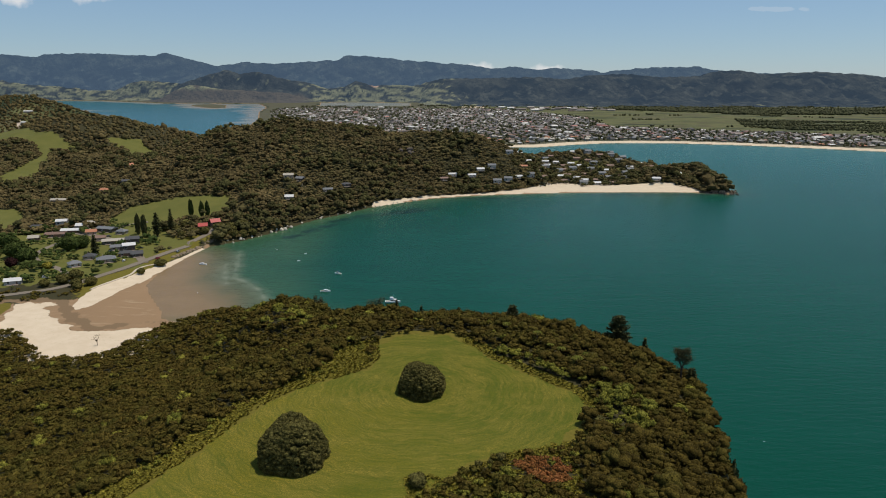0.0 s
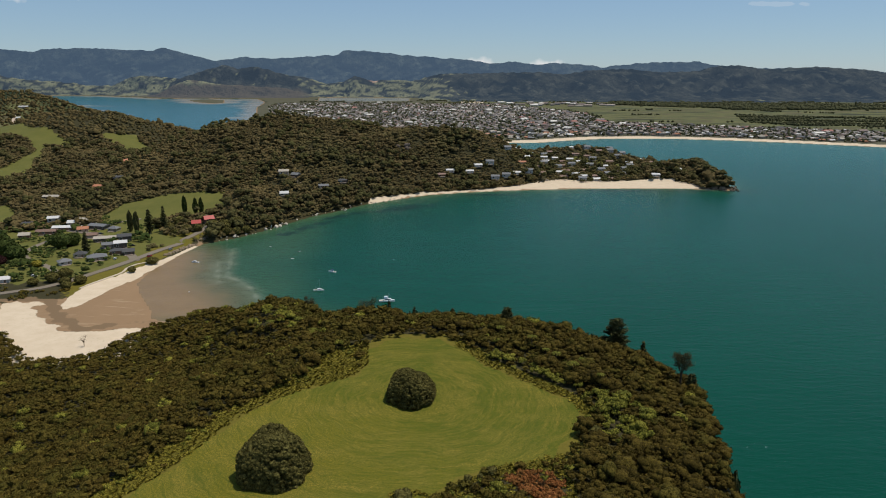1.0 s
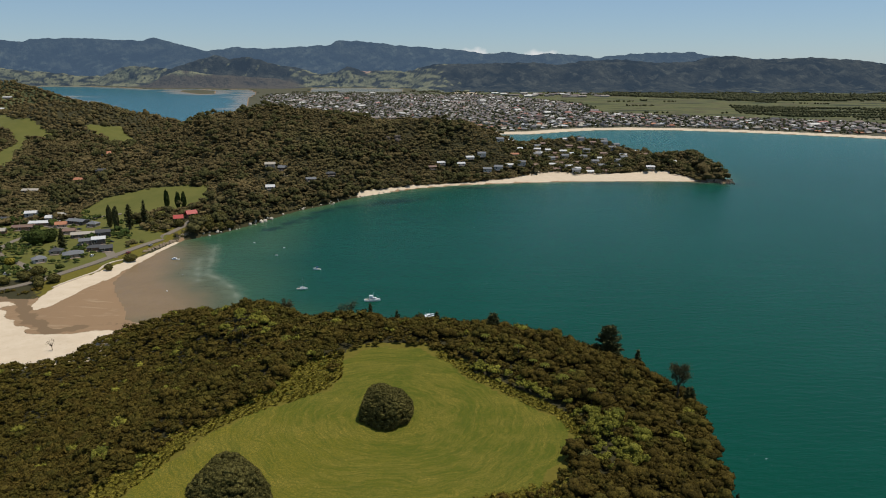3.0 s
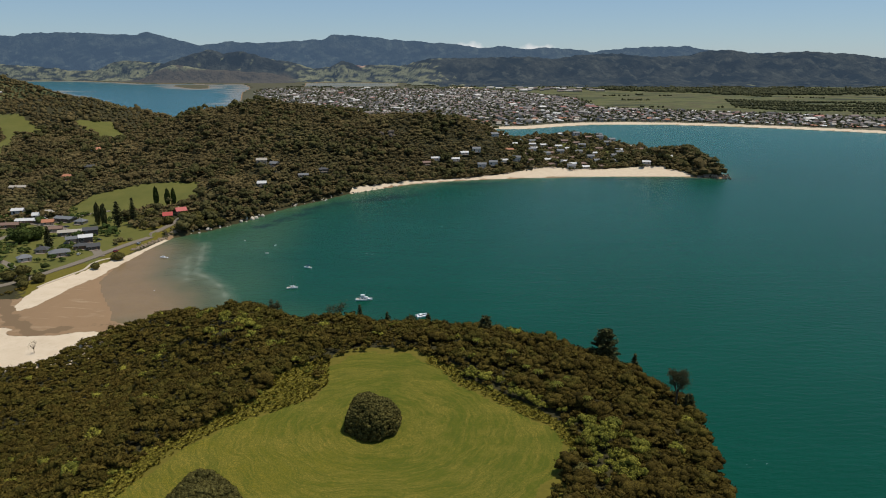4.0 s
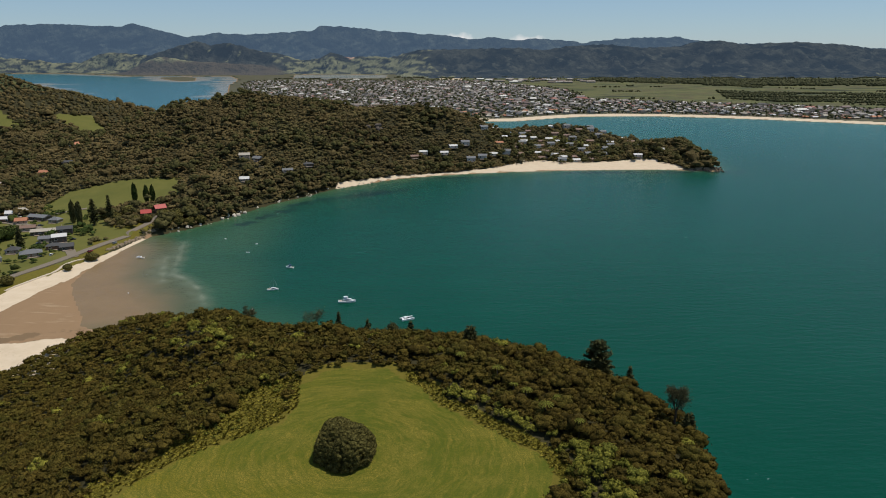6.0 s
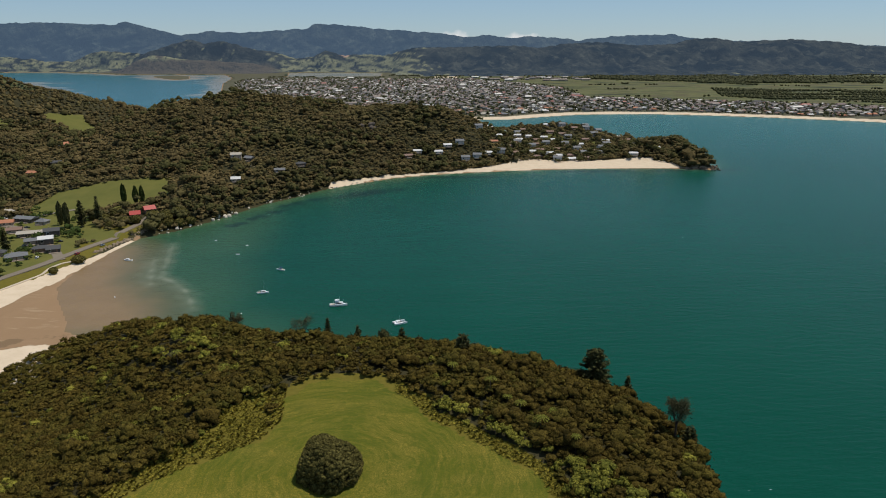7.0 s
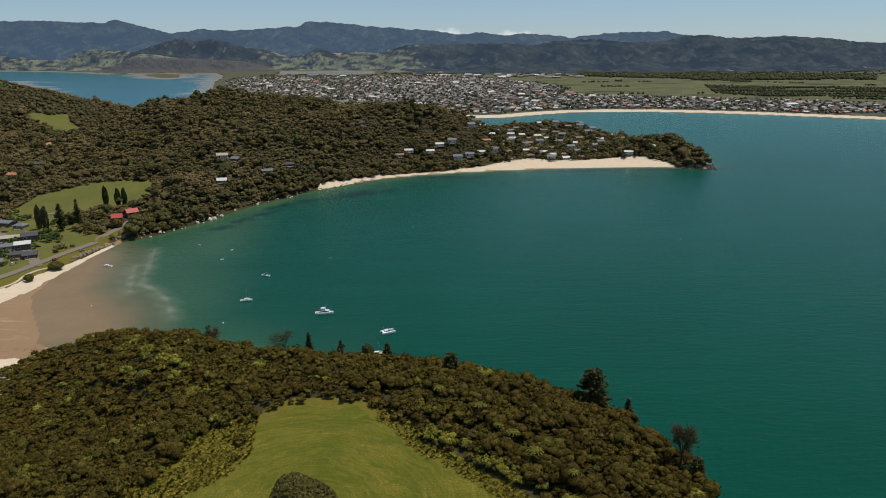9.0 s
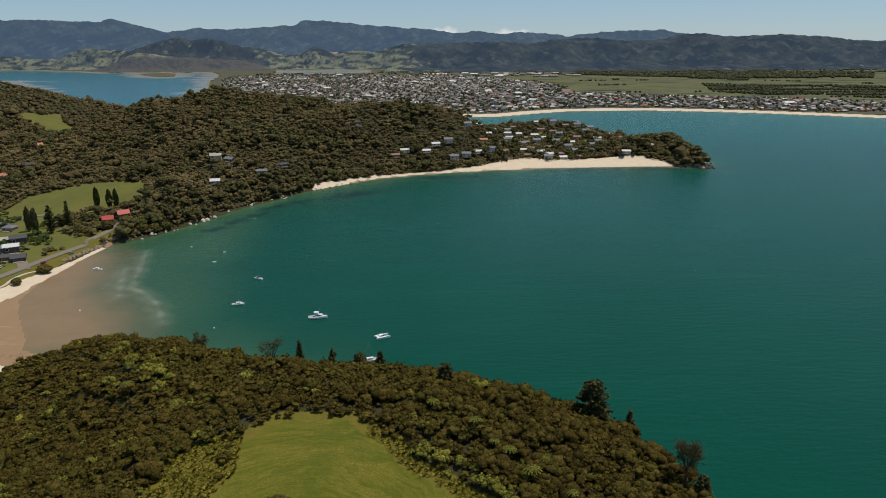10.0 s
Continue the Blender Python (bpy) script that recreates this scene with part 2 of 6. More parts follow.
    grass = mix(t, ramp(t, noise_fac(t, 3.2, 6.0), [(0.42, (0.75, 0.75, 0.75)), (0.6, (0, 0, 0))]), grass, (0.062, 0.078, 0.008))
    grass = mix(t, ramp(t, noise_fac(t, 0.5, 8.0), [(0.55, (0, 0, 0)), (0.75, (0.35, 0.35, 0.35))]), grass, (0.20, 0.165, 0.024))
    away_from = node(t, "ShaderNodeVectorMath", [(0, node(t, "ShaderNodeNewGeometry").outputs["Position"])], operation="DISTANCE")
    away_from.inputs[1].default_value = (-6.0, 199.5, 55.0)
    ring = node(t, "ShaderNodeMath", [(0, away_from.outputs["Value"]), (1, node(t, "ShaderNodeMath", [(0, noise_fac(t, 0.035, 2.0))], operation="MULTIPLY").outputs[0])], operation="ADD")
    ring.inputs[1].links[0].from_node.inputs[1].default_value = 4.0
    turn = node(t, "ShaderNodeMath", [(0, ring.outputs[0])], operation="MULTIPLY")
    turn.inputs[1].default_value = 4.1
    mown = node(t, "ShaderNodeMath", [(0, turn.outputs[0])], operation="SINE")
    mown = node(t, "ShaderNodeMath", [(0, mown.outputs[0]), (1, noise_fac(t, 0.06, 4.0))], operation="MULTIPLY").outputs[0]
    grass = mix(t, ramp(t, mown, [(0.12, (0, 0, 0)), (0.6, (0.10, 0.10, 0.10))]), grass, (0.22, 0.165, 0.026))
    sand = mix(t, noise_fac(t, 0.13, 6.0), (0.50, 0.385, 0.26), (0.68, 0.56, 0.41))
    sand = mix(t, ramp(t, noise_fac(t, 0.5, 6.0, (1.0, 3.0, 1.0)), [(0.62, (0, 0, 0)), (0.72, (0.6, 0.6, 0.6))]), sand, (0.20, 0.145, 0.080))
    wet = mix(t, noise_fac(t, 0.045, 5.0, (1.0, 0.45, 1.0)), (0.215, 0.134, 0.072), (0.31, 0.200, 0.112))
    wet = mix(t, ramp(t, noise_fac(t, 0.09, 6.0, (0.6, 2.4, 1.0)), [(0.56, (0, 0, 0)), (0.68, (0.6, 0.6, 0.6))]), wet, (0.36, 0.255, 0.155))
    rough = mix(t, noise_fac(t, 0.6, 6.0), (0.085, 0.076, 0.010), (0.175, 0.138, 0.022))
    lawn = mix(t, noise_fac(t, 0.05, 6.0), (0.075, 0.086, 0.018), (0.158, 0.142, 0.036))
    suburb = mix(t, noise_fac(t, 0.02, 6.0), (0.048, 0.052, 0.024), (0.120, 0.105, 0.068))
    c = forest
    for key, col in (("farwood", far_wood), ("field", fields), ("suburb", suburb), ("rough", rough), ("lawn", lawn), ("grass", grass), ("sand", sand), ("wet", wet), ("bed", (0.185, 0.122, 0.068))):
        edge = node(t, "ShaderNodeMath", [(0, attr(t, key)), (1, noise_fac(t, 0.35 if key in ("rough", "lawn", "grass", "sand", "wet", "bed") else 0.03, 5.0))], operation="ADD").outputs[0]
        c = mix(t, ramp(t, edge, [(0.86, (0, 0, 0)), (1.12, (1, 1, 1))]), c, col)
    t.links.new(c, b.inputs["Base Color"])
    bump(t, b, noise_fac(t, 0.9, 8.0), 0.5, 0.25)
    return m


def make_water():
    m, t, b = material("sea", 0.25, 0.12)
    b.inputs["IOR"].default_value = 1.33
    deep = mix(t, noise_fac(t, 0.006, 4.0), (0.0004, 0.0460, 0.0285), (0.0008, 0.0600, 0.0365))
    deep = mix(t, ramp(t, noise_fac(t, 0.02, 5.0, (0.5, 1.6, 1)), [(0.5, (0, 0, 0)), (0.8, (0.35, 0.35, 0.35))]), deep, (0.002, 0.074, 0.048))
    c = mix(t, attr(t, "shallow"), deep, (0.054, 0.106, 0.050))
    c = mix(t, attr(t, "bay"), c, (0.006, 0.112, 0.098))
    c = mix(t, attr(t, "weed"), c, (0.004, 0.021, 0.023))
    murk = mix(t, noise_fac(t, 0.05, 5.0), (0.185, 0.122, 0.062), (0.250, 0.168, 0.090))
    murk = mix(t, ramp(t, attr(t, "murk"), [(0.45, (0, 0, 0)), (0.95, (1, 1, 1))]), (0.098, 0.096, 0.052), murk)
    c = mix(t, attr(t, "murk"), c, murk)
    c = mix(t, attr(t, "silt"), c, (0.26, 0.28, 0.20))
    c = mix(t, attr(t, "inlet"), c, (0.024, 0.112, 0.136))
    c = mix(t, attr(t, "flat"), c, (0.30, 0.255, 0.20))
    caps = node(t, "ShaderNodeMath", [(0, noise_fac(t, 0.9, 2.0, (0.4, 1.0, 1.0))), (1, noise_fac(t, 0.012, 2.0))], operation="MULTIPLY").outputs[0]
    c = mix(t, ramp(t, caps, [(0.465, (0, 0, 0)), (0.49, (0.7, 0.7, 0.7))]), c, (0.45, 0.55, 0.55))
    t.links.new(c, b.inputs["Base Color"])
    h1 = noise_fac(t, 0.34, 5.0, (0.45, 1.0, 1.0))
    h2 = noise_fac(t, 0.07, 4.0, (0.35, 1.0, 1.0))
    hh = node(t, "ShaderNodeMath", [(0, h1), (1, h2)], operation="ADD").outputs[0]
    bump(t, b, hh, 0.42, 1.2)
    return m


# ---- mesh helpers ----
def np_mesh(name, verts, faces, mat, attrs=(), smooth_faces=False):
    """A mesh from arrays; faces is an array with three or four columns."""
    me = bpy.data.meshes.new(name)
    n, k = faces.shape
    me.vertices.add(len(verts))
    me.vertices.foreach_set("co", np.asarray(verts, np.float32).ravel())
    me.loops.add(n * k)
    me.loops.foreach_set("vertex_index", np.asarray(faces, np.int32).ravel())
    me.polygons.add(n)
    me.polygons.foreach_set("loop_start", np.arange(0, n * k, k, dtype=np.int32))
    me.polygons.foreach_set("use_smooth", np.full(n, smooth_faces))
    me.update(calc_edges=True)
    for key, val in attrs:
        me.attributes.new(key, "FLOAT", "POINT").data.foreach_set("value", np.asarray(val, np.float32))
    me.materials.append(mat)
    return me


def sheet(us, ys, reach=0.72, start=60):
    u, y = np.meshgrid(us, ys)
    x = u * (reach * np.abs(y) + start)
    i = np.arange(u.size).reshape(u.shape)
    f = np.stack([i[:-1, :-1], i[:-1, 1:], i[1:, 1:], i[1:, :-1]], -1).reshape(-1, 4)
    return x.ravel(), y.ravel(), f


# ---- the land, one sheet to the horizon ----
MEADOW = [(-98, 60), (-84, 120), (-74, 141), (-66, 157), (-56, 181), (-46, 195), (-34, 205), (-25, 213), (-22, 222), (-23, 235), (-18, 241), (-10, 244.5),
          (1, 242.5), (10, 232), (17, 221), (31, 209), (41, 199), (43, 189), (37, 174), (30, 165), (17, 161), (7, 156), (0, 149), (-8, 141), (-2, 110), (10, 60)]
ROUGH = [(-116, 60), (-98, 120), (-86, 146), (-76, 163), (-64, 186), (-50, 203), (-42, 216), (-39, 234), (-25, 242), (-22, 222), (-24, 210), (-60, 170), (-80, 120), (-90, 60)]
FIELDS = [[(-352, 692), (-346, 746), (-307, 761), (-282, 765), (-239, 768), (-223, 717), (-231, 700), (-254, 690), (-276, 672), (-302, 664), (-331, 667)],
          [(-280, 618), (-264, 634), (-228, 612), (-238, 594), (-258, 588)],
          [(-268, 500), (-276, 549), (-254, 558), (-243, 540), (-253, 518)],
          [(-563, 1141), (-515, 1189), (-498, 1163), (-387, 990), (-382, 971), (-412, 985), (-490, 1080), (-522, 1115)],
          [(-917, 1434), (-756, 1250), (-678, 1160), (-634, 1140), (-578, 1098), (-580, 1072), (-606, 1070), (-568, 991), (-548, 937), (-546, 883), (-548, 835), (-584, 890), (-596, 964), (-606, 1035), (-656, 1100), (-696, 1122), (-740, 1130)],
          [(-510, 747), (-471, 756), (-421, 680), (-432, 652), (-520, 640)], [(-380, 535), (-340, 526), (-317, 488), (-380, 470)],
          [(-420, 640), (-300, 690), (-258, 640), (-245, 560), (-262, 500), (-330, 470), (-420, 520)],
          [(40, 950), (120, 985), (250, 1000), (330, 1000), (320, 1100), (240, 1180), (120, 1120), (60, 1020)]]
TOWN = [(170, 1590), (376, 1700), (563, 1700), (789, 1610), (944, 1515), (1150, 1380), (1500, 1150), (1660, 1400), (1240, 1770), (960, 1960), (700, 2080), (520, 2200), (560, 2700),
        (420, 3100), (250, 3480), (-300, 3560), (-800, 3480), (-790, 3000), (-670, 2450), (-570, 2050), (-250, 1740)]
ROAD = [(-420, 428), (-340, 443), (-308, 455), (-295, 462), (-281, 471), (-269, 488), (-263, 504), (-257, 519), (-251, 539), (-241, 579), (-232, 606), (-225, 639), (-224, 655), (-226, 675)]
# places of the houses, so that the woods leave room for them: x, y, turn
HAMLET = [(-317, 485, 20), (-405, 667, 10), (-387, 682, 15), (-362, 671, 12), (-359, 682, 30), (-329, 656, -15), (-368, 636, 12), (-361, 651, 10), (-339, 645, 20),
          (-310, 646, -10), (-301, 609, 18), (-320, 621, 20), (-283, 608, 25), (-287, 587, 20), (-276, 585, 25), (-270, 566, 15), (-260, 564, 25), (-278, 547, 30),
          (-296, 556, 10), (-381, 622, 15), (-297, 533, 40), (-228, 671, 35), (-236, 659, 20)]
HILLSIDE = [(-449, 792, 5), (-406, 817, -10), (-431, 945, 70), (-403, 862, 20), (-905, 1500, 0), (-935, 1573, 10), (-184, 812, 10), (-171, 816, -20),
            (-173, 762, 10), (-138, 812, 15), (-120, 843, 20)]
VILLAGE = [(13, 961, 10), (1, 945, 20), (70, 989, 5), (53, 981, 15), (76, 956, 0), (92, 963, -8), (145, 1133, 30), (119, 1014, 0), (175, 1178, 15), (190, 1151, 5), (188, 1082, 0), (206, 1092, 8),
           (173, 1013, 0), (143, 981, 5), (187, 995, 0), (207, 998, 4), (226, 1003, -4), (235, 1093, 0), (258, 1094, 10), (227, 1171, 0), (253, 1207, 12), (230, 1216, 0), (270, 1190, 15),
           (290, 1193, 5), (212, 1142, 0), (187, 1197, 20), (250, 1142, 5), (330, 1150, 15)]
VILLAGE += [(313, 1036, 20), (326, 1046, 0), (354, 1082, 10), (374, 1078, 25), (296, 1160, 0), (108, 972, 5), (150, 1045, 0), (160, 1075, 12), (130, 1060, 5), (215, 1050, 0), (245, 1055, 8),
            (168, 1110, 0), (275, 1130, 5), (300, 1100, 10), (120, 1100, 12), (265, 1040, 0), (100, 1050, 20), (225, 1125, 6), (195, 1120, 0), (285, 1070, 10), (40, 965, 12), (140, 1015, 5)]
pick = np.random.RandomState(31)
for _ in range(400):
    hx_, hy_ = pick.uniform(120, 345), pick.uniform(958, 1215)
    if all(math.hypot(hx_ - p[0], hy_ - p[1]) > 17 for p in VILLAGE) and len(VILLAGE) < 72 and hy_ > 975 - 0.05 * hx_:
        VILLAGE.append((round(hx_), round(hy_), int(pick.randint(-12, 20))))
YARDS = np.array([(p[0], p[1]) for p in HAMLET + HILLSIDE + VILLAGE], float)


def from_yards(x, y):
    best = np.full(np.shape(x), 1e9)
    for hx_, hy_ in YARDS:
        best = np.minimum(best, np.hypot(x - hx_, (y - hy_) * 0.7 + 2))
    return best


us = np.concatenate([[-60, -20, -8, -3.5, -2, -1.4, -1.15], np.linspace(-1, 1, 350), [1.15, 1.4, 2, 3.5, 8, 20, 60]])
ys = np.concatenate([[-6000, -3000, -1200, -500, -200, -100, -40, 0], np.geomspace(30, 5200, 540), [6500]])
gx, gy, gf = sheet(us, ys)
gz = land_height(gx, gy)
gd = shore_gap(gx, gy)
jig = 2.0 * wob(gx, gy, 9, 11)
a_grass = smooth(-1.2, 1.2, signed(MEADOW, gx, gy) + 0.7 * jig)
a_rough = smooth(-2, 2, signed(ROUGH, gx, gy) + jig)
a_lawn = np.zeros(gx.shape)
for poly in FIELDS[:-1]:
    a_lawn = np.maximum(a_lawn, 0.8 * smooth(-3, 3, signed(poly, gx, gy) + 2 * jig))
creek = (gx < -140) & (gx > -300) & (gy > 330) & (gy < 640)
a_sand = np.where((gy > 780) & (gy < 990) & (gx > -84) & (gx < 385), smooth(13, 7, gd - smooth(30, 185, gx) * 40 + smooth(318, 380, gx) * 46 + 2 * jig) * (gd > -3), 0)
SPIT = [(-277, 406), (-286, 436), (-280, 442), (-256, 439), (-264, 430), (-249, 412), (-231, 399), (-218, 387), (-207, 385), (-198, 389), (-182, 397), (-168, 386), (-160, 350), (-215, 335), (-262, 372)]
BEACH = [(-245, 424), (-251, 452), (-252, 478), (-247, 496), (-240, 513), (-236, 537), (-229, 549), (-224, 571), (-219, 603), (-214, 605), (-218, 577), (-221, 562), (-224, 527), (-227, 495), (-231, 477), (-232, 452), (-236, 430)]
FLATS = [(-290, 441), (-252, 448), (-234, 500), (-226, 560), (-216, 612), (-140, 470), (-150, 380), (-215, 335), (-262, 372), (-279, 404)]
a_sand = np.maximum(a_sand, smooth(-2.5, 2.5, signed(SPIT, gx, gy) + 1.3 * jig))
a_sand = np.maximum(a_sand, smooth(-1.5, 1.5, signed(BEACH, gx, gy) + 0.6 * jig))
a_sand = np.maximum(a_sand, smooth(17, 9, np.hypot(gx + 162, (gy - 799) * 0.8) + 2 * jig) * 0.28)
a_sand = np.maximum(a_sand, np.where((gy > 1380) & (gx > 60), smooth(46, 30, gd) * (gd > -4), 0))
a_sand = np.maximum(a_sand, np.where((gy > 2000) & (gx < -500), 0.25 * smooth(15, 6, gd) * (gd > -4), 0))
a_wet = np.where((gd < 2.5) & ((gy < 600) | (gy > 840)) & ~creek, 0.7, 0)
a_wet = np.maximum(a_wet, smooth(-2, 2, signed(FLATS, gx, gy) + jig) * (1 - np.maximum(smooth(-1.5, 1.5, signed(BEACH, gx, gy) + 0.6 * jig), smooth(-2.5, 2.5, signed(SPIT, gx, gy) + 1.3 * jig))))
a_rough = np.maximum(a_rough, 0.95 * smooth(-7, -3, signed(MEADOW, gx, gy) + jig) * (gy > 60))
CREEK = [(-345, 430), (-301, 443), (-289, 447), (-275, 446), (-259, 444), (-246, 424), (-224, 401), (-209, 390), (-202, 396), (-192, 404), (-180, 412)]
a_bed = smooth(5.5, 1.5, away(CREEK, gx, gy, False) + 1.6 * jig) * smooth(-330, -310, gx) * (1 - 0.6 * smooth(-205, -190, gx))
a_wet = np.maximum(a_wet, a_bed)
a_rough = np.maximum(a_rough, smooth(-4, 4, signed([(-340, 380), (-340, 438), (-286, 440), (-277, 404), (-262, 372)], gx, gy) + jig) * (1 - a_wet))
a_rough = np.maximum(a_rough, smooth(4, 12, gd) * smooth(60, 30, gd) * creek * (gx < -215) * 0.9 * (1 - a_wet))
a_lawn = np.maximum(a_lawn, 0.62 * smooth(-4, 10, signed(FIELDS[-1], gx, gy)) * smooth(110, 170, gx))
a_sand = np.maximum(a_sand, 0.55 * smooth(-10, 10, signed([(93, 3817), (233, 3825), (215, 3532), (86, 3525)], gx, gy)))        # a bare paddock behind the town
a_far = smooth(1350, 1500, gy)
slope_free = smooth(26, 14, gz)
a_field = np.where(gy > 1400, smooth(0.0, 0.5, wob(gx, gy, 330, 8) + 0.2 - gz / 95), 0) * (gd > 20)
a_field = np.where((gy > 1700) & (gz < 9) & (gx > -500), 1.0, a_field)
a_suburb = smooth(-30, 30, signed(TOWN, gx, gy)) * (gy > 1500)
a_suburb = np.maximum(a_suburb, np.maximum(smooth(-2, 6, signed(ISLETS[0], gx, gy)), 0.9 * ((gy > 3560) | ((gx < -480) & (gy > 2400))) * smooth(420, 120, gd) * (gd > 8) * (gx < 700)))        # brown marsh
land_mat = make_ground()
ground = new("ground", np_mesh("ground", np.stack([gx, gy, gz], 1), gf, land_mat,
             [("grass", a_grass), ("lawn", a_lawn), ("rough", a_rough), ("sand", a_sand), ("wet", a_wet), ("bed", a_bed), ("farwood", a_far), ("field", a_field), ("suburb", a_suburb)], True))
tagged(ground, "rolling green headlands, wooded hills, sandy shores and a flat plain", "ground", kind="structure")

# ---- the sea, the bay and the lagoon ----
wx, wy, wf = sheet(np.concatenate([[-60, -20, -8, -3, -1.5], np.linspace(-1, -0.2, 200)[:-1], np.linspace(-0.2, 1, 120), [1.5, 3, 8, 20, 60]]), np.concatenate([[-6000, -2000, -500, 0], np.geomspace(60, 380, 50)[:-1], np.geomspace(380, 640, 130)[:-1], np.geomspace(640, 5200, 170), [6500]]))
wd = -shore_gap(wx, wy)
w_shallow = np.exp(-np.maximum(wd, 0) / np.where(wy > 1250, 45, np.where(wx < 0, 20, np.where(wy < 500, 5, 16)))) * (1 + 0.3 * wob(wx, wy, 25, 4))
w_shallow = np.maximum(w_shallow, 0.5 * smooth(170, 60, wd + 14 * wob(wx, wy, 40, 7)) * smooth(-70, -130, wx + (wy - 500) * 0.1) * (wy < 720))
MURK = [(-215, 620), (-198, 604), (-176, 578), (-168, 545), (-160, 510), (-145, 494), (-134, 480), (-124, 458), (-116, 436), (-116, 400), (-330, 330), (-330, 620)]
murk_in = signed(MURK, wx, wy) + 2.2 * wob(wx, wy, 26, 6) + 1.2 * wob(wx, wy, 9, 16)
w_murk = (0.5 * smooth(-7, 5, murk_in) + 0.5 * smooth(0, 48, murk_in)) * (wy < 700) * (wy > 330)
w_weed = np.zeros(wx.shape)
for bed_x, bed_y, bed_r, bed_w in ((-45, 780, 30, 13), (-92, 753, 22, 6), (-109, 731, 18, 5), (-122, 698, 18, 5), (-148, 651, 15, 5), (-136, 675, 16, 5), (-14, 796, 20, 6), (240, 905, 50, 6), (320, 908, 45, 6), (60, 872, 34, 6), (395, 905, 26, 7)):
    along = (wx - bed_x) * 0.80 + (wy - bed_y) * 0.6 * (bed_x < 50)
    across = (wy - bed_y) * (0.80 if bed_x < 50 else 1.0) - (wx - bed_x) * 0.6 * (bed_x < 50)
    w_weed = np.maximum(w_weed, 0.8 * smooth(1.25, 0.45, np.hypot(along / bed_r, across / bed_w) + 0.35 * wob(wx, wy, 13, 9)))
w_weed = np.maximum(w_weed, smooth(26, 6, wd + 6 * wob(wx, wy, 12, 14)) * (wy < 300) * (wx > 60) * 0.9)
w_silt = np.zeros(wx.shape)
for trail, trail_w, trail_k in (([(-181, 590), (-175, 566), (-169, 543), (-161, 509)], 3.0, 0.5), ([(-161, 509), (-145, 493), (-135, 479), (-126, 460), (-122, 450)], 3.4, 0.55), ([(-180, 548), (-175, 530), (-171, 515), (-163, 495)], 4.0, 0.5), ([(-171, 508), (-159, 506)], 2.4, 0.4)):
    gone = away(trail, wx, wy, False) + 1.3 * wob(wx, wy, 11, 12)
    w_silt = np.maximum(w_silt, trail_k * (0.65 + 0.35 * wob(wx, wy, 7, 13)) * np.maximum(smooth(trail_w, 0.3, gone), 0.45 * smooth(trail_w * 3.2, 0.5, gone)))
w_silt = np.clip(w_silt, 0, 1)
foam = smooth(4.5, 0.5, wd + 1.2 * wob(wx, wy, 9, 15)) * (wd > -1)
w_silt = np.maximum(w_silt, 0.5 * foam * np.where((wy > 850) & (wx > 0), 1, 0))
w_inlet = np.maximum(smooth(-300, -520, wx) * smooth(1350, 1500, wy), smooth(3300, 3500, wy) * smooth(100, -100, wx))
w_flat = np.maximum(0.75 * smooth(60, -80, wd - 90 + 70 * wob(wx, wy, 120, 17)) * (wy > 3200) * (wx < 100), 0.55 * (signed(ARM, wx, wy) > -40) + 0.3 * smooth(0, 1, wob(wx * 0.3, wy, 60, 18)) * (signed(ARM, wx, wy) > -40))
w_flat = np.maximum(w_flat, 0.6 * smooth(95, 20, wd + 40 * wob(wx, wy, 90, 19)) * (wx < -500) * (wy > 2300))
w_bay = (0.12 * smooth(380, 800, wy) + 0.45 * smooth(850, 1500, wy)) * smooth(-150, 150, wx)
sea_mat = make_water()
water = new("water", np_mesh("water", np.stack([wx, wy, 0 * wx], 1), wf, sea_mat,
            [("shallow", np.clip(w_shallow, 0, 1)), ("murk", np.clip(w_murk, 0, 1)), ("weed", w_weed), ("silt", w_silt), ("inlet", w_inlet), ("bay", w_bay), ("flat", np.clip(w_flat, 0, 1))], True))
tagged(water, "calm teal sea water, brown and pale in the shallows", "water", kind="structure")


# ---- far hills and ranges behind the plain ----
def make_backdrop(name, low, high, haze_glow, strength, field=None):
    """Forested slopes seen across kilometres; a blue emission paints the haze on them."""
    m, t, b = material(name, 1.0, 0.0)
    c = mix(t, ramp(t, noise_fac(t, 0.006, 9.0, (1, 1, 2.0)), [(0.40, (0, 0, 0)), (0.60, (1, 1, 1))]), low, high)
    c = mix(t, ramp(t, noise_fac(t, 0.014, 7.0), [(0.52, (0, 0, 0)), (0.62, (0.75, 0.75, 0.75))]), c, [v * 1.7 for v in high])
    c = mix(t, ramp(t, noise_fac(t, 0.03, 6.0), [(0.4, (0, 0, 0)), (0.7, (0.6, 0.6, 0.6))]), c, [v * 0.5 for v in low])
    if field:
        pasture = mix(t, noise_fac(t, 0.01, 4.0), field, [v * 0.62 for v in field])
        c = mix(t, attr(t, "heath"), c, mix(t, noise_fac(t, 0.03, 6.0), (0.045, 0.034, 0.022), (0.115, 0.086, 0.050)))
        pasture = mix(t, ramp(t, noise_fac(t, 0.035, 5.0), [(0.56, (0, 0, 0)), (0.62, (0.85, 0.85, 0.85))]), pasture, low)
        c = mix(t, attr(t, "field"), c, pasture)
        c = mix(t, attr(t, "scar"), c, (0.42, 0.26, 0.17))
    t.links.new(c, b.inputs["Base Color"])
    bump(t, b, noise_fac(t, 0.010, 8.0), 1.0, 60.0)
    # haze put in as an even glow of the slopes themselves
    b.inputs["Emission Color"].default_value = (*haze_glow, 1)
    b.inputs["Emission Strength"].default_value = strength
    return m


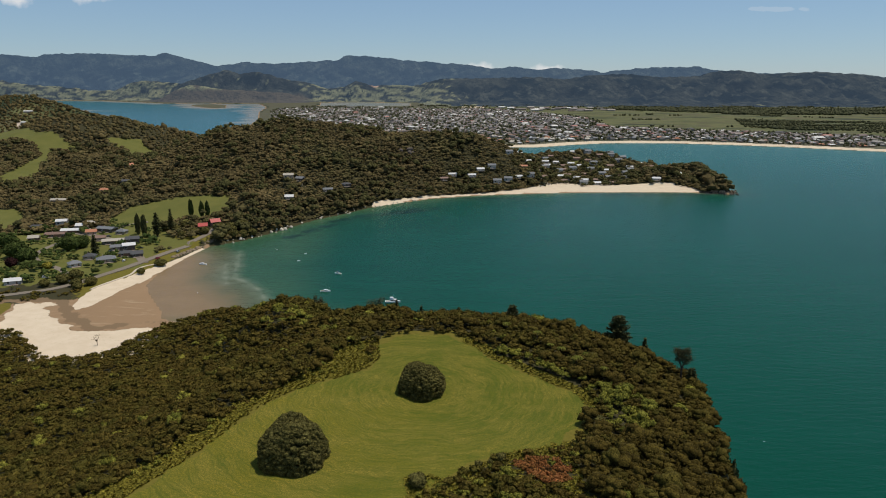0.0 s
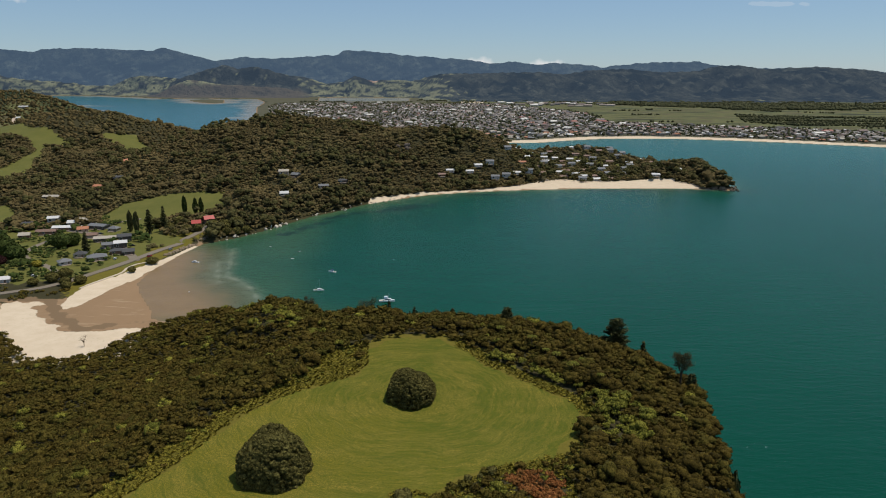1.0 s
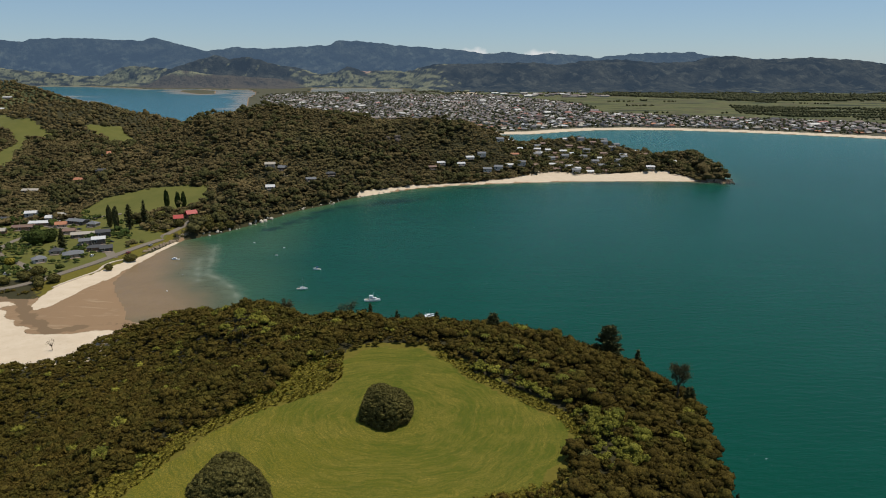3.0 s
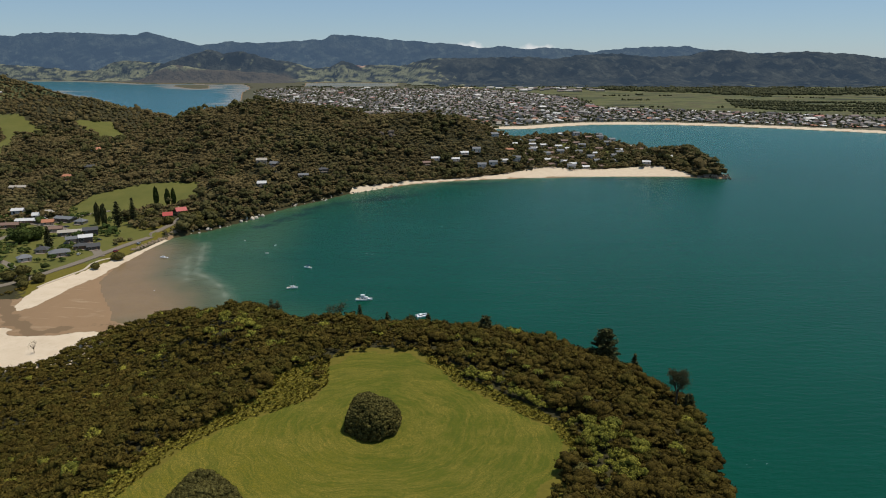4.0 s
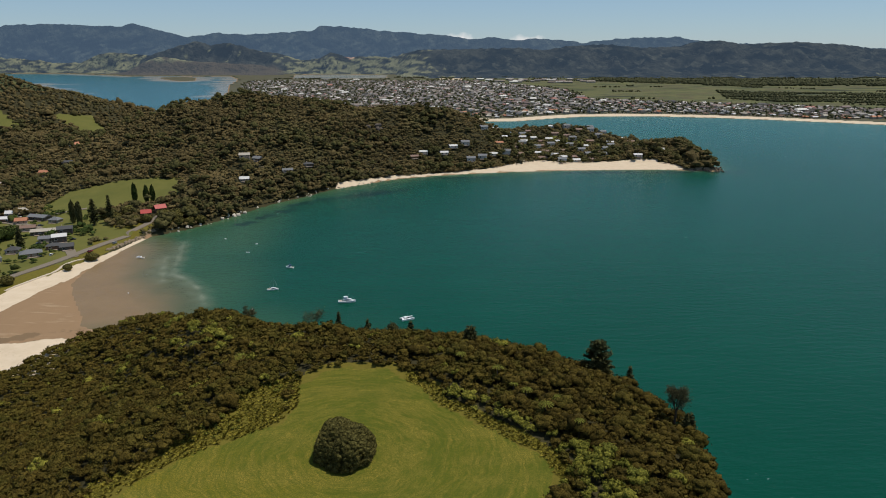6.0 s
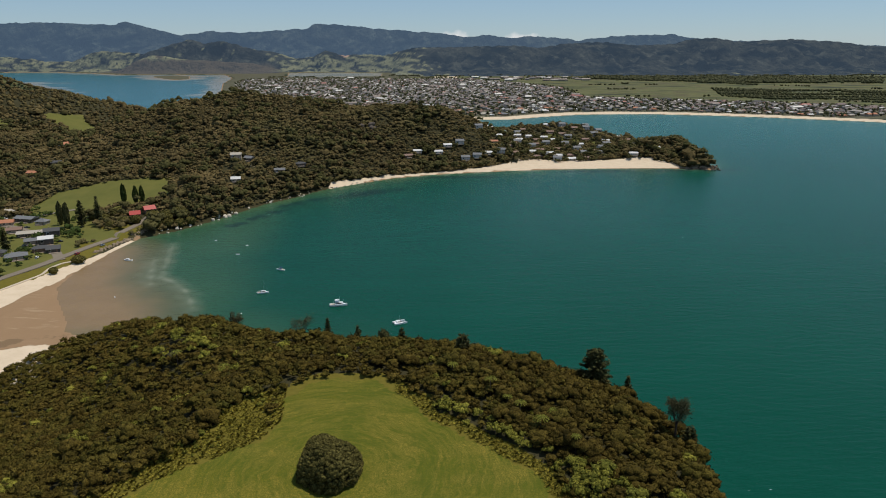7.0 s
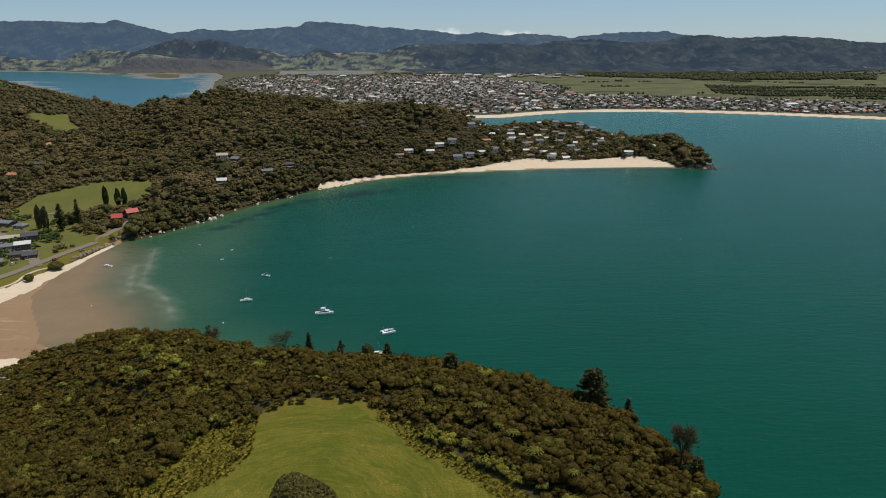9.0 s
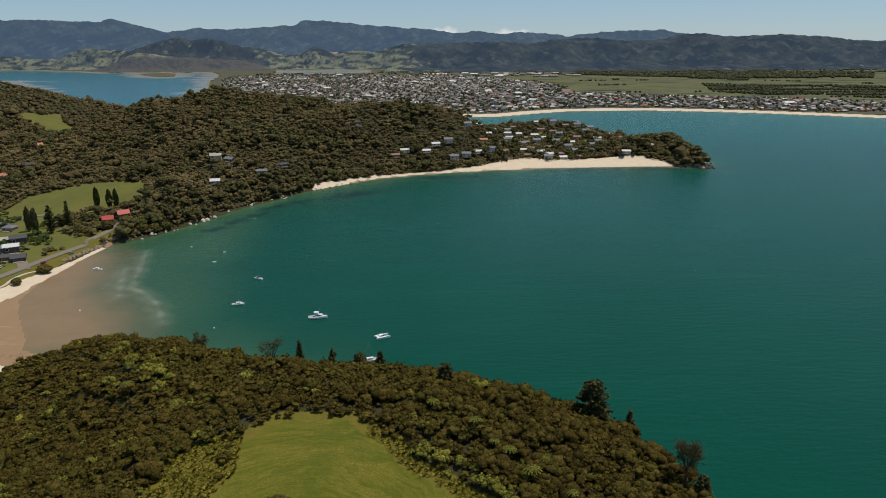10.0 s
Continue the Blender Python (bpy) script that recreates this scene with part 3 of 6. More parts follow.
CREST_X = [-3313, -3075, -2958, -2862, -2807, -2484, -2249, -2021, -1941, -1810, -1586, -1387, -1230, -755, -695, -557, -322, -85, 190, 356, 525, 664, 802, 987, 1154, 1351, 1588, 1805, 1914, 2107, 3402]
CREST_Z = [295, 307, 300, 285, 312, 316, 305, 302, 321, 283, 234, 258, 246, 274, 301, 305, 279, 260, 242, 219, 231, 208, 228, 210, 194, 221, 231, 234, 213, 194, 153]
BX, BV = np.meshgrid(np.linspace(-6500, 6500, 1100), np.linspace(0, 1, 40))
crest = np.interp(BX, CREST_X, CREST_Z) + 4.5 * wob(BX, 0 * BX, 60, 21) + 2.6 * wob(BX, 0 * BX, 17, 22)
BZ = -10 + (crest + 10) * BV
BY = 4900 + 100 * BV + (60 * np.abs(wob(BX, BZ * 1.5, 170, 23)) + 22 * np.abs(wob(BX, BZ * 2, 60, 24))) * (1 - BV) * -1
bi = np.arange(BX.size).reshape(BX.shape)
bf = np.stack([bi[:-1, :-1], bi[:-1, 1:], bi[1:, 1:], bi[1:, :-1]], -1).reshape(-1, 4)
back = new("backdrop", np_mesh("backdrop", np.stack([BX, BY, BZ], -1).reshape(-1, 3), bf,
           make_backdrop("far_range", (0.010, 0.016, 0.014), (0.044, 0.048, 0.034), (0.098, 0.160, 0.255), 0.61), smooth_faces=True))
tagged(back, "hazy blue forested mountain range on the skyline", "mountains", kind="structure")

# wooded ranges and pasture hills in front of it: crest line x, crest height, how far off, half-width
RANGES = [([-420, -263, -66, 166, 434, 634, 767, 934, 1141, 1389, 1639, 1718, 1867, 2039, 2201, 2387, 2585, 2830, 3200, 6500],
           [20, 108, 150, 152, 158, 159, 147, 171, 181, 162, 170, 197, 206, 178, 191, 195, 187, 160, 140, 120], 4500, 400),
          ([-2160, -2075, -2020, -1860, -1716, -1540, -1332, -1087, -876, -740, -650], [0, 38, 54, 71, 105, 112, 83, 66, 62, 46, 0], 4440, 120),
          ([-1900, -1704, -1609, -1551, -1420, -1348, -1235, -1145, -1035, -888, -700], [40, 132, 157, 178, 203, 178, 196, 169, 141, 112, 40], 4690, 130),
          ([-6500, -3018, -2943, -2719, -2381, -2118, -1817, -1500], [190, 190, 183, 169, 159, 141, 120, 60], 4790, 110),
          ([-6500, -2820, -2751, -2538, -2400, -2222, -2084, -1900], [110, 112, 105, 113, 92, 107, 80, 30], 4560, 120),
          ([-1150, -1029, -953, -862, -771, -659, -576, -510, -456, -364, -250, 0, 250], [30, 94, 122, 104, 87, 109, 160, 144, 124, 118, 105, 70, 30], 4660, 120),
          ([-130, -40, 60, 250, 420, 620, 800, 1100], [0, 50, 76, 55, 70, 58, 66, 20], 4330, 130)]
KX, KY = np.meshgrid(np.concatenate([np.linspace(-6500, -3500, 20), np.linspace(-3450, 3450, 480), np.linspace(3500, 6500, 20)]), np.concatenate([np.linspace(3300, 3800, 20), np.linspace(3815, 4880, 95)]))
fold = np.abs(wob(KX, KY * 0.6, 160, 34)) + 0.5 * np.abs(wob(KX, KY * 0.7, 62, 38))
acc = 0
for rx_, rz_, ry_, rw_ in RANGES:
    out = np.abs(KY - ry_) / rw_
    lift = np.interp(KX, rx_, rz_, 0, rz_[-1]) * np.exp(-out ** 2) * (1 - 0.46 * fold * smooth(0.10, 0.7, out) + 0.035 * wob(KX, KY, 30, 39))
    acc = acc + np.maximum(lift, 0) ** 6
KZ = acc ** (1 / 6) - 4
KZ = -6 + (KZ + 6) * smooth(10, 240, shore_gap(KX, KY))
taste = 0.3 * (KX < -1800) + 0.35 * smooth(-1100, -950, KX) * smooth(150, -100, KX) - 0.9 * smooth(250, 120, np.abs(KX + 560)) * smooth(75, 110, KZ)
taste = taste - 0.9 * ((KX > -1800) & (KX < -850) & (KY > 4560)) - 1.3 * smooth(-100, 350, KX) - 0.6 * smooth(75, 130, KZ) * smooth(-420, -80, KX)
on_heath = smooth(-2150, -2000, KX) * smooth(-800, -900, KX) * smooth(4590, 4540, KY)
k_field = smooth(0.05, 0.3, 0.8 * wob(KX, KZ * 2.6 + 0.15 * KY, 70, 35) + 0.6 * wob(KX, KZ * 2.2, 30, 36) + 0.3 * wob(KX, KZ * 2, 14, 31) + taste)
k_field = k_field * (1 - on_heath) + on_heath * smooth(70, 90, KZ) * smooth(-1750, -1650, KX) * smooth(-1250, -1350, KX) * smooth(-0.2, 0.2, wob(KX, KY, 60, 40))
k_scar = smooth(34, 15, np.hypot(KX + 450, (KZ - 108) * 1.6) + 6 * wob(KX, KY, 20, 37)) * (KY < 4690)
bi = np.arange(KX.size).reshape(KX.shape)
bf = np.stack([bi[:-1, :-1], bi[:-1, 1:], bi[1:, 1:], bi[1:, :-1]], -1).reshape(-1, 4)
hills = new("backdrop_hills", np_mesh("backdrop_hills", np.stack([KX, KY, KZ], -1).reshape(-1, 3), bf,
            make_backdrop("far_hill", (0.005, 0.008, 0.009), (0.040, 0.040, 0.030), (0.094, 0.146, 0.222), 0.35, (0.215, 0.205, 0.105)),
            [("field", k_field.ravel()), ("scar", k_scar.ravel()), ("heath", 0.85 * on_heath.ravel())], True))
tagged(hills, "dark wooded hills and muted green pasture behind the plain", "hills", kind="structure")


# ---- woods ----
def ico(sub):
    bm = bmesh.new()
    bmesh.ops.create_icosphere(bm, subdivisions=sub, radius=1)
    v = np.array([p.co for p in bm.verts])
    f = np.array([[q.index for q in p.verts] for p in bm.faces])
    bm.free()
    return v, f


ICO0, ICO1, ICO2 = ico(1), ico(2), ico(3)


def crown_shape(rng, leaves, size, flat=0.75, core=1, lobes=14, sharp=10, depth=0.30, cut=-0.45, rag=0.13, full=False):
    """A crown of unit radius: billowing lobes, roughened by clumps of leaves turned outwards. Returns vertices and triangles."""
    cv, cf = (ICO0, ICO1, ICO2)[core]
    lob = rng.normal(size=(lobes, 3))
    lob /= np.linalg.norm(lob, axis=1)[:, None]
    lob[:, 2] = lob[:, 2] if full else np.abs(lob[:, 2]) * 0.9

    def swell(d):
        k = np.maximum(d @ lob.T, 0) ** sharp
        return 1.05 - depth + depth * k.max(1)
    cf = cf[cv[cf][:, :, 2].max(1) > cut]
    v = [cv * (swell(cv) * (1 + rag * rng.uniform(-1, 1, size=len(cv))))[:, None]]
    f = [cf]
    d = rng.normal(size=(leaves, 3))
    d[:, 2] = np.abs(d[:, 2]) * 1.15 - (0.9 if full else 0.35)
    d /= np.linalg.norm(d, axis=1)[:, None]
    r = swell(d) * rng.uniform(0.94, 1.14, leaves)
    n = d + rng.normal(scale=0.5, size=d.shape)
    n /= np.linalg.norm(n, axis=1)[:, None]
    a = np.cross(n, rng.normal(size=d.shape))
    a /= np.linalg.norm(a, axis=1)[:, None]
    b = np.cross(n, a)
    s = (size * rng.uniform(0.5, 1.3, leaves))[:, None]
    p = d * r[:, None]
    quad = np.stack([p - a * s, p - b * s * 0.7 + n * s * 0.25, p + a * s, p + b * s * 0.7 + n * s * 0.25], 1).reshape(-1, 3)
    q = np.arange(leaves * 4).reshape(-1, 4) + len(cv)
    v.append(quad)
    f += [q[:, [0, 1, 2]], q[:, [0, 2, 3]]]
    v = np.concatenate(v)
    v[:, 2] *= flat
    return v, np.concatenate(f)


def clump_shape(rng, blobs, leaves, size, flat=0.7, spread=0.72, low=-0.35, core=1.0):
    """A crown of unit radius made of overlapping leafy clumps, ragged at the edge. Returns vertices and triangles."""
    cv, cf = ICO0
    cf = cf[cv[cf][:, :, 2].min(1) > -0.9]
    V, F, base = [], [], 0
    k = np.arange(blobs)
    rho = spread * np.sqrt((k + 0.35) / blobs) * rng.uniform(0.8, 1.15, blobs)
    ang = k * 2.39996 + rng.uniform(-0.5, 0.5, blobs)
    at = np.stack([rho * np.cos(ang), rho * np.sin(ang), flat * np.sqrt(np.maximum(0, 1 - rho ** 2)) * rng.uniform(0.55, 1.0, blobs) - 0.15], 1)
    wide = rng.uniform(0.27, 0.52, blobs) * (1.2 if blobs < 6 else 1.0)
    for p, w in zip(at, wide):
        q = cv * (core * w * (1 + rng.uniform(-0.34, 0.34, len(cv))))[:, None] * [1, 1, 0.72]
        q = q[:, [1, 0, 2]] if rng.uniform() < 0.5 else q
        V.append(q + p)
        F.append(cf + base)
        base += len(cv)
    own = rng.randint(blobs, size=leaves)
    d = rng.normal(size=(leaves, 3))
    d[:, 2] = np.abs(d[:, 2]) + low
    d /= np.linalg.norm(d, axis=1)[:, None]
    p = at[own] + d * (wide[own] * rng.uniform(0.85, 1.25, leaves))[:, None] * [1, 1, 0.8]
    n = d + rng.normal(scale=0.55, size=d.shape)
    n /= np.linalg.norm(n, axis=1)[:, None]
    a = np.cross(n, rng.normal(size=d.shape))
    a /= np.linalg.norm(a, axis=1)[:, None]
    b = np.cross(n, a)
    s = (size * rng.uniform(0.5, 1.3, leaves))[:, None]
    V.append(np.stack([p - a * s, p - b * s * 0.7 + n * s * 0.25, p + a * s, p + b * s * 0.7 + n * s * 0.25], 1).reshape(-1, 3))
    q = np.arange(leaves * 4).reshape(-1, 4) + base
    return np.concatenate(V), np.concatenate(F + [q[:, [0, 1, 2]], q[:, [0, 2, 3]]])


def canopy(name, spots, shapes, mat, rng, rise=0.45, soft_faces=True):
    """One joined mesh of crowns: spots are rows of x, y, ground height, radius, tint."""
    V, F, T, base = [], [], [], 0
    for k, (x, y, z, r, tint) in enumerate(spots):
        v, f = shapes[rng.randint(len(shapes))]
        c, s = math.cos(k * 2.4), math.sin(k * 2.4)
        w = v * np.array([r, r, r * rng.uniform(0.85, 1.25)])
        V.append(np.stack([w[:, 0] * c - w[:, 1] * s + x, w[:, 0] * s + w[:, 1] * c + y, w[:, 2] + z + rise * r], 1))
        F.append(f + base)
        T.append(np.full(len(v), tint))
        base += len(v)
    return np_mesh(name, np.concatenate(V), np.concatenate(F), mat, [("tint", np.concatenate(T))], soft_faces)


def scatter(rng, x0, x1, y0, y1, gap, keep):
    """Jittered spots of a grid that the test keeps."""
    nx, ny = int((x1 - x0) / gap), int((y1 - y0) / gap)
    i, j = np.meshgrid(np.arange(nx), np.arange(ny))
    x = (x0 + (i + 0.5 * (j % 2) + rng.uniform(-0.4, 0.4, i.shape)) * gap).ravel()
    y = (y0 + (j + rng.uniform(-0.4, 0.4, i.shape)) * gap).ravel()
    ok = keep(x, y)
    return x[ok], y[ok]


rng = np.random.RandomState(5)
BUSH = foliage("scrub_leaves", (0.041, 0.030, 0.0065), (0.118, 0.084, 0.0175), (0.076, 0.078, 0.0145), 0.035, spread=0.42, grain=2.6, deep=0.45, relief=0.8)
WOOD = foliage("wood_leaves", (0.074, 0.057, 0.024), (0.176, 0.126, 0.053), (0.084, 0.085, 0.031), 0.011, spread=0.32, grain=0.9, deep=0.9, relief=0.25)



def near_keep(x, y):
    return (signed(MEADOW, x, y) < np.where((x > 11) & (y > 192), -4.2, -2.0)) & (signed(ROUGH, x, y) < 3) & (shore_gap(x, y) > 6) & (y < np.interp(x, [-320, -271, -250, -232, -214, -200, -192, -182, -177, -172, -160], [402, 389, 380, 361, 344, 345, 350, 352, 370, 400, 460])) & (x > -0.66 * y - 14) & (x < 0.70 * y + 12)


BRIGHT = [(22, 226), (34, 216), (44, 205), (51, 196), (60, 190), (58, 178), (50, 172), (46, 186), (42, 200), (30, 213), (18, 226)]
RUST = [(18.5, 156), (25, 158.5), (31, 155), (32, 148), (27, 145), (21, 148)]
CORNER = [(-9, 148), (-2, 150), (2, 147), (9, 154), (18, 161), (34, 167), (35, 132), (-8, 132)]
sx, sy = scatter(rng, -310, 102, 132, 440, 2.7, near_keep)
sz = land_height(sx, sy)
fine_shapes = [clump_shape(np.random.RandomState(40 + k), 5 + k % 2, 84, 0.13, flat=0.55 + 0.08 * (k % 5), core=0.9) for k in range(14)]
shapes = [clump_shape(np.random.RandomState(60 + k), 4 + k % 2, 36, 0.17, flat=0.55 + 0.08 * (k % 5), core=0.92) for k in range(14)]
edge = np.maximum(-signed(MEADOW, sx, sy), 0)
rad = np.minimum((1.35 + 1.5 * rng.uniform(0, 1, len(sx)) ** 1.8) * (0.72 + 0.28 * smooth(2, 12, edge)) * (1 + 0.2 * wob(sx, sy, 17, 71)), 2.8)
tint = np.clip(rng.uniform(0, 1, len(sx)) ** 1.4 + 0.28 * smooth(-40, -110, sx) - 0.38 * smooth(35, 60, sx) + 0.2 * wob(sx, sy, 40, 87), 0, 1)
lit, rusty = ((signed(BRIGHT, sx, sy) > -2.5) & (rng.uniform(size=len(sx)) < 0.66)) | ((away([(-87, 319), (-99, 362)], sx, sy, False) < 5 + 2.5 * wob(sx, sy, 6, 79)) & (rng.uniform(size=len(sx)) < 0.4)) | (rng.uniform(size=len(sx)) < 0.02) | ((signed(CORNER, sx, sy) > 0) & (signed(RUST, sx, sy) < -2.5) & (rng.uniform(size=len(sx)) < 0.5)) | ((np.hypot((sx + 70) / 11, (sy - 296) / 14) + 0.3 * wob(sx, sy, 7, 86) < 1) & (rng.uniform(size=len(sx)) < 0.3)), signed(RUST, sx, sy) > -1.5
every = np.stack([sx, sy, sz + (0.3 + 0.8 * wob(sx, sy, 13, 72)) * smooth(1, 9, edge), rad, tint], 1)
close = sy < 258
scrub = new("scrub", canopy("scrub", every[~lit & ~rusty & close], fine_shapes, BUSH, rng, 0.3, False))
tagged(scrub, "dense dark olive coastal scrub covering the headland's top", "scrub", kind="stuff")
slope = new("slope_scrub", canopy("slope_scrub", every[~lit & ~rusty & ~close], shapes, BUSH, rng, 0.3, False))
tagged(slope, "dense brown-olive coastal scrub on the headland's far slope", "scrub", kind="stuff")
big_shapes = [clump_shape(np.random.RandomState(140 + k), 14 + k % 3, 150, 0.075, flat=0.95 + 0.1 * (k % 4), core=0.95) for k in range(10)]


def grove_keep(x, y):
    by_grass = np.maximum(-signed(MEADOW, x, y), 0)
    chance = np.where(x > 22, 0.95, np.where((by_grass > 7) & (by_grass < 17) & (y > 195), 0.4, 0.035))
    return near_keep(x, y) & (signed(BRIGHT, x, y) < -3) & (signed(CORNER, x, y) < -1.5) & (shore_gap(x, y) > 8) & (rng.uniform(size=x.shape) < chance)


qx, qy = scatter(rng, -260, 102, 135, 330, 4.7, grove_keep)
grove = new("coastal_trees", canopy("coastal_trees", np.stack([qx, qy, land_height(qx, qy) - 0.3, 2.1 + 1.5 * rng.uniform(0, 1, len(qx)) ** 1.5, np.clip(rng.uniform(0, 0.52, len(qx)) - 0.22 * (qx > 40), 0, 1)], 1), big_shapes, BUSH, rng, 0.3))
tagged(grove, "rounded brown-olive coastal trees on the headland's seaward side", "trees", kind="stuff")
GREEN = foliage("young_leaves", (0.085, 0.090, 0.015), (0.270, 0.240, 0.040), (0.135, 0.140, 0.025), 0.2)
RED = foliage("dead_leaves", (0.15, 0.058, 0.018), (0.32, 0.125, 0.042), (0.17, 0.10, 0.026), 0.3)
few = every[lit]
few[:, 3] *= np.where(signed(CORNER, few[:, 0], few[:, 1]) > -1, 0.7, 1.1)
greens = new("young_scrub", canopy("young_scrub", few, fine_shapes, GREEN, rng))
tagged(greens, "bright yellow-green shrubs along the meadow's edge", "shrubs", kind="stuff")
rx, ry = scatter(rng, 16, 36, 142, 162, 1.5, lambda x, y: signed(RUST, x, y) > 0)
dead = new("dead_scrub", canopy("dead_scrub", np.stack([rx, ry, land_height(rx, ry), rng.uniform(0.8, 1.4, len(rx)), rng.uniform(0, 1, len(rx))], 1), fine_shapes, RED, rng, 0.1))
tagged(dead, "low rust-brown dead scrub beside the meadow", "shrubs", kind="stuff")

def hill_keep(x, y):
    ok = (shore_gap(x, y) > np.where((y > 800) & (x < 352) & (x > -82), 9 + 41 * smooth(40, 190, x) * (1 - smooth(315, 372, x)), np.where((y > 640) & (y < 830), 1.2, 2.5))) & (np.abs(x) < 0.665 * y + 25)
    for poly in FIELDS[:-1]:
        ok &= signed(poly, x, y) < 3
    ok &= (signed(FIELDS[-1], x, y) < 0) | (rng.uniform(size=x.shape) < 0.93)
    ok &= (away(ROAD, x, y, False) > 7) & (away([(-236, 540), (-231, 566), (-226, 585), (-222, 600)], x, y, False) > 8) & (from_yards(x, y) > np.where((x > 60) & (y > 930), 5.4, 6.5))
    return ok


hx, hy = scatter(rng, -1400, 440, 560, 1115, 4.25, lambda x, y: hill_keep(x, y) & (rng.uniform(size=x.shape) < 0.9))
bx2, by2 = scatter(rng, -1400, 440, 1115, 2000, 8.4, lambda x, y: hill_keep(x, y) & ((y < 1320) | (x < -480)) & ~((x > -380) & (x < 60) & (y > 1150)))
wood_shapes = [clump_shape(np.random.RandomState(70 + k), 3 + k % 2, 4, 0.26, flat=0.5 + 0.12 * (k % 5), spread=0.66) for k in range(12)]
tall_shapes = [clump_shape(np.random.RandomState(170 + k), 10 + k % 3, 26, 0.17, flat=0.9 + 0.12 * (k % 3)) for k in range(8)]
far_shapes = [crown_shape(np.random.RandomState(80 + k), 5, 0.34, flat=0.55 + 0.12 * (k % 4), core=0, lobes=8, sharp=8, depth=0.3, cut=-0.2, rag=0.22) for k in range(8)]


def wood_spots(x, y, grow):
    tall = np.where(rng.uniform(size=len(x)) < 0.12 + 0.10 * wob(x, y, 90, 76), 1.6, 1)
    tip = (x > 300) & (y < 1150)
    rad = (2.0 + 2.1 * rng.uniform(size=len(x)) ** 2.0) * grow * tall * (1 + 0.25 * wob(x, y, 38, 74)) * np.where(signed(FIELDS[-1], x, y) > 0, 0.8, 1) * np.where(tip, 1.5, 1)
    hue = np.clip(rng.uniform(0, 1, len(x)) ** 1.2 + 0.5 * wob(x, y, 95, 73) + 0.25 * wob(x, y, 30, 83) - 0.4 * (tall > 1) - 0.45 * tip, 0, 1)
    return np.stack([x, y, land_height(x, y), rad, hue], 1)


woods = new("woodland", canopy("woodland", wood_spots(hx, hy, 1.08), wood_shapes, WOOD, rng, 0.35, False))
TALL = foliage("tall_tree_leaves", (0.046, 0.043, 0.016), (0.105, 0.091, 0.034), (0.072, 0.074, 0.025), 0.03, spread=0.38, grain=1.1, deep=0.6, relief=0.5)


def tall_keep(x, y):
    belt = (shore_gap(x, y) < 34) & (y < 850) & (x > -216)
    copse = wob(x, y, 75, 84) + 0.5 * wob(x, y, 30, 85) > 0.35
    return hill_keep(x, y) & (rng.uniform(size=x.shape) < np.where(belt, 0.75, np.where(copse, 0.6, 0.07)))


ux, uy = scatter(rng, -720, 420, 600, 1110, 9.5, tall_keep)
tall_trees = new("tall_trees", canopy("tall_trees", np.stack([ux, uy, land_height(ux, uy) + rng.uniform(0, 2.5, len(ux)), 3.2 + 3.4 * rng.uniform(size=len(ux)) ** 1.5, rng.uniform(0, 1, len(ux))], 1), tall_shapes, TALL, rng, 0.6))
tagged(tall_trees, "tall dark green trees rising over the woods and the rocky shore", "trees", kind="stuff")
far_woods = new("far_woodland", canopy("far_woodland", wood_spots(bx2, by2, 1.35), far_shapes, WOOD, rng, 0.4))
tagged(far_woods, "brown-green native forest on the hills by the lagoon", "forest", kind="stuff")
tagged(woods, "dark green native forest over the hills across the bay", "forest", kind="stuff")


# ---- single things ----
def part(name, data, mat, parent, label=""):
    """Links a bmesh or a mesh as one object under a thing or a part."""
    if isinstance(data, bmesh.types.BMesh):
        me = bpy.data.meshes.new(name)
        data.to_mesh(me)
        data.free()
        me.materials.append(mat)
    else:
        me = data
    ob = new(name, me)
    ob.parent = parent
    return tagged(ob, label) if label else ob


def thing(name, x, y, z, turn=0, label="", category="", group=""):
    ob = new(name)
    ob.matrix_basis = pose(x, y, z, 0, 0, turn)
    return tagged(ob, label, category, group)


def solid(bm, corners, faces):
    vs = [bm.verts.new(c) for c in corners]
    for f in faces:
        bm.faces.new([vs[i] for i in f])


def box(bm, x0, x1, y0, y1, z0, z1):
    solid(bm, [(x0, y0, z0), (x1, y0, z0), (x1, y1, z0), (x0, y1, z0), (x0, y0, z1), (x1, y0, z1), (x1, y1, z1), (x0, y1, z1)],
          [(3, 2, 1, 0), (4, 5, 6, 7), (0, 1, 5, 4), (1, 2, 6, 5), (2, 3, 7, 6), (3, 0, 4, 7)])


def limb(bm, a, b, ra, rb, sides=6):
    """A tapered round limb from a to b."""
    a, b = Vector(a), Vector(b)
    q = (b - a).to_track_quat("Z", "Y")
    rings = []
    for p, r in ((a, ra), (b, rb)):
        rings.append([bm.verts.new(p + q @ Vector((r * math.cos(6.2832 * k / sides), r * math.sin(6.2832 * k / sides), 0))) for k in range(sides)])
    for k in range(sides):
        bm.faces.new([rings[0][k], rings[0][(k + 1) % sides], rings[1][(k + 1) % sides], rings[1][k]])
    bm.faces.new(rings[1])


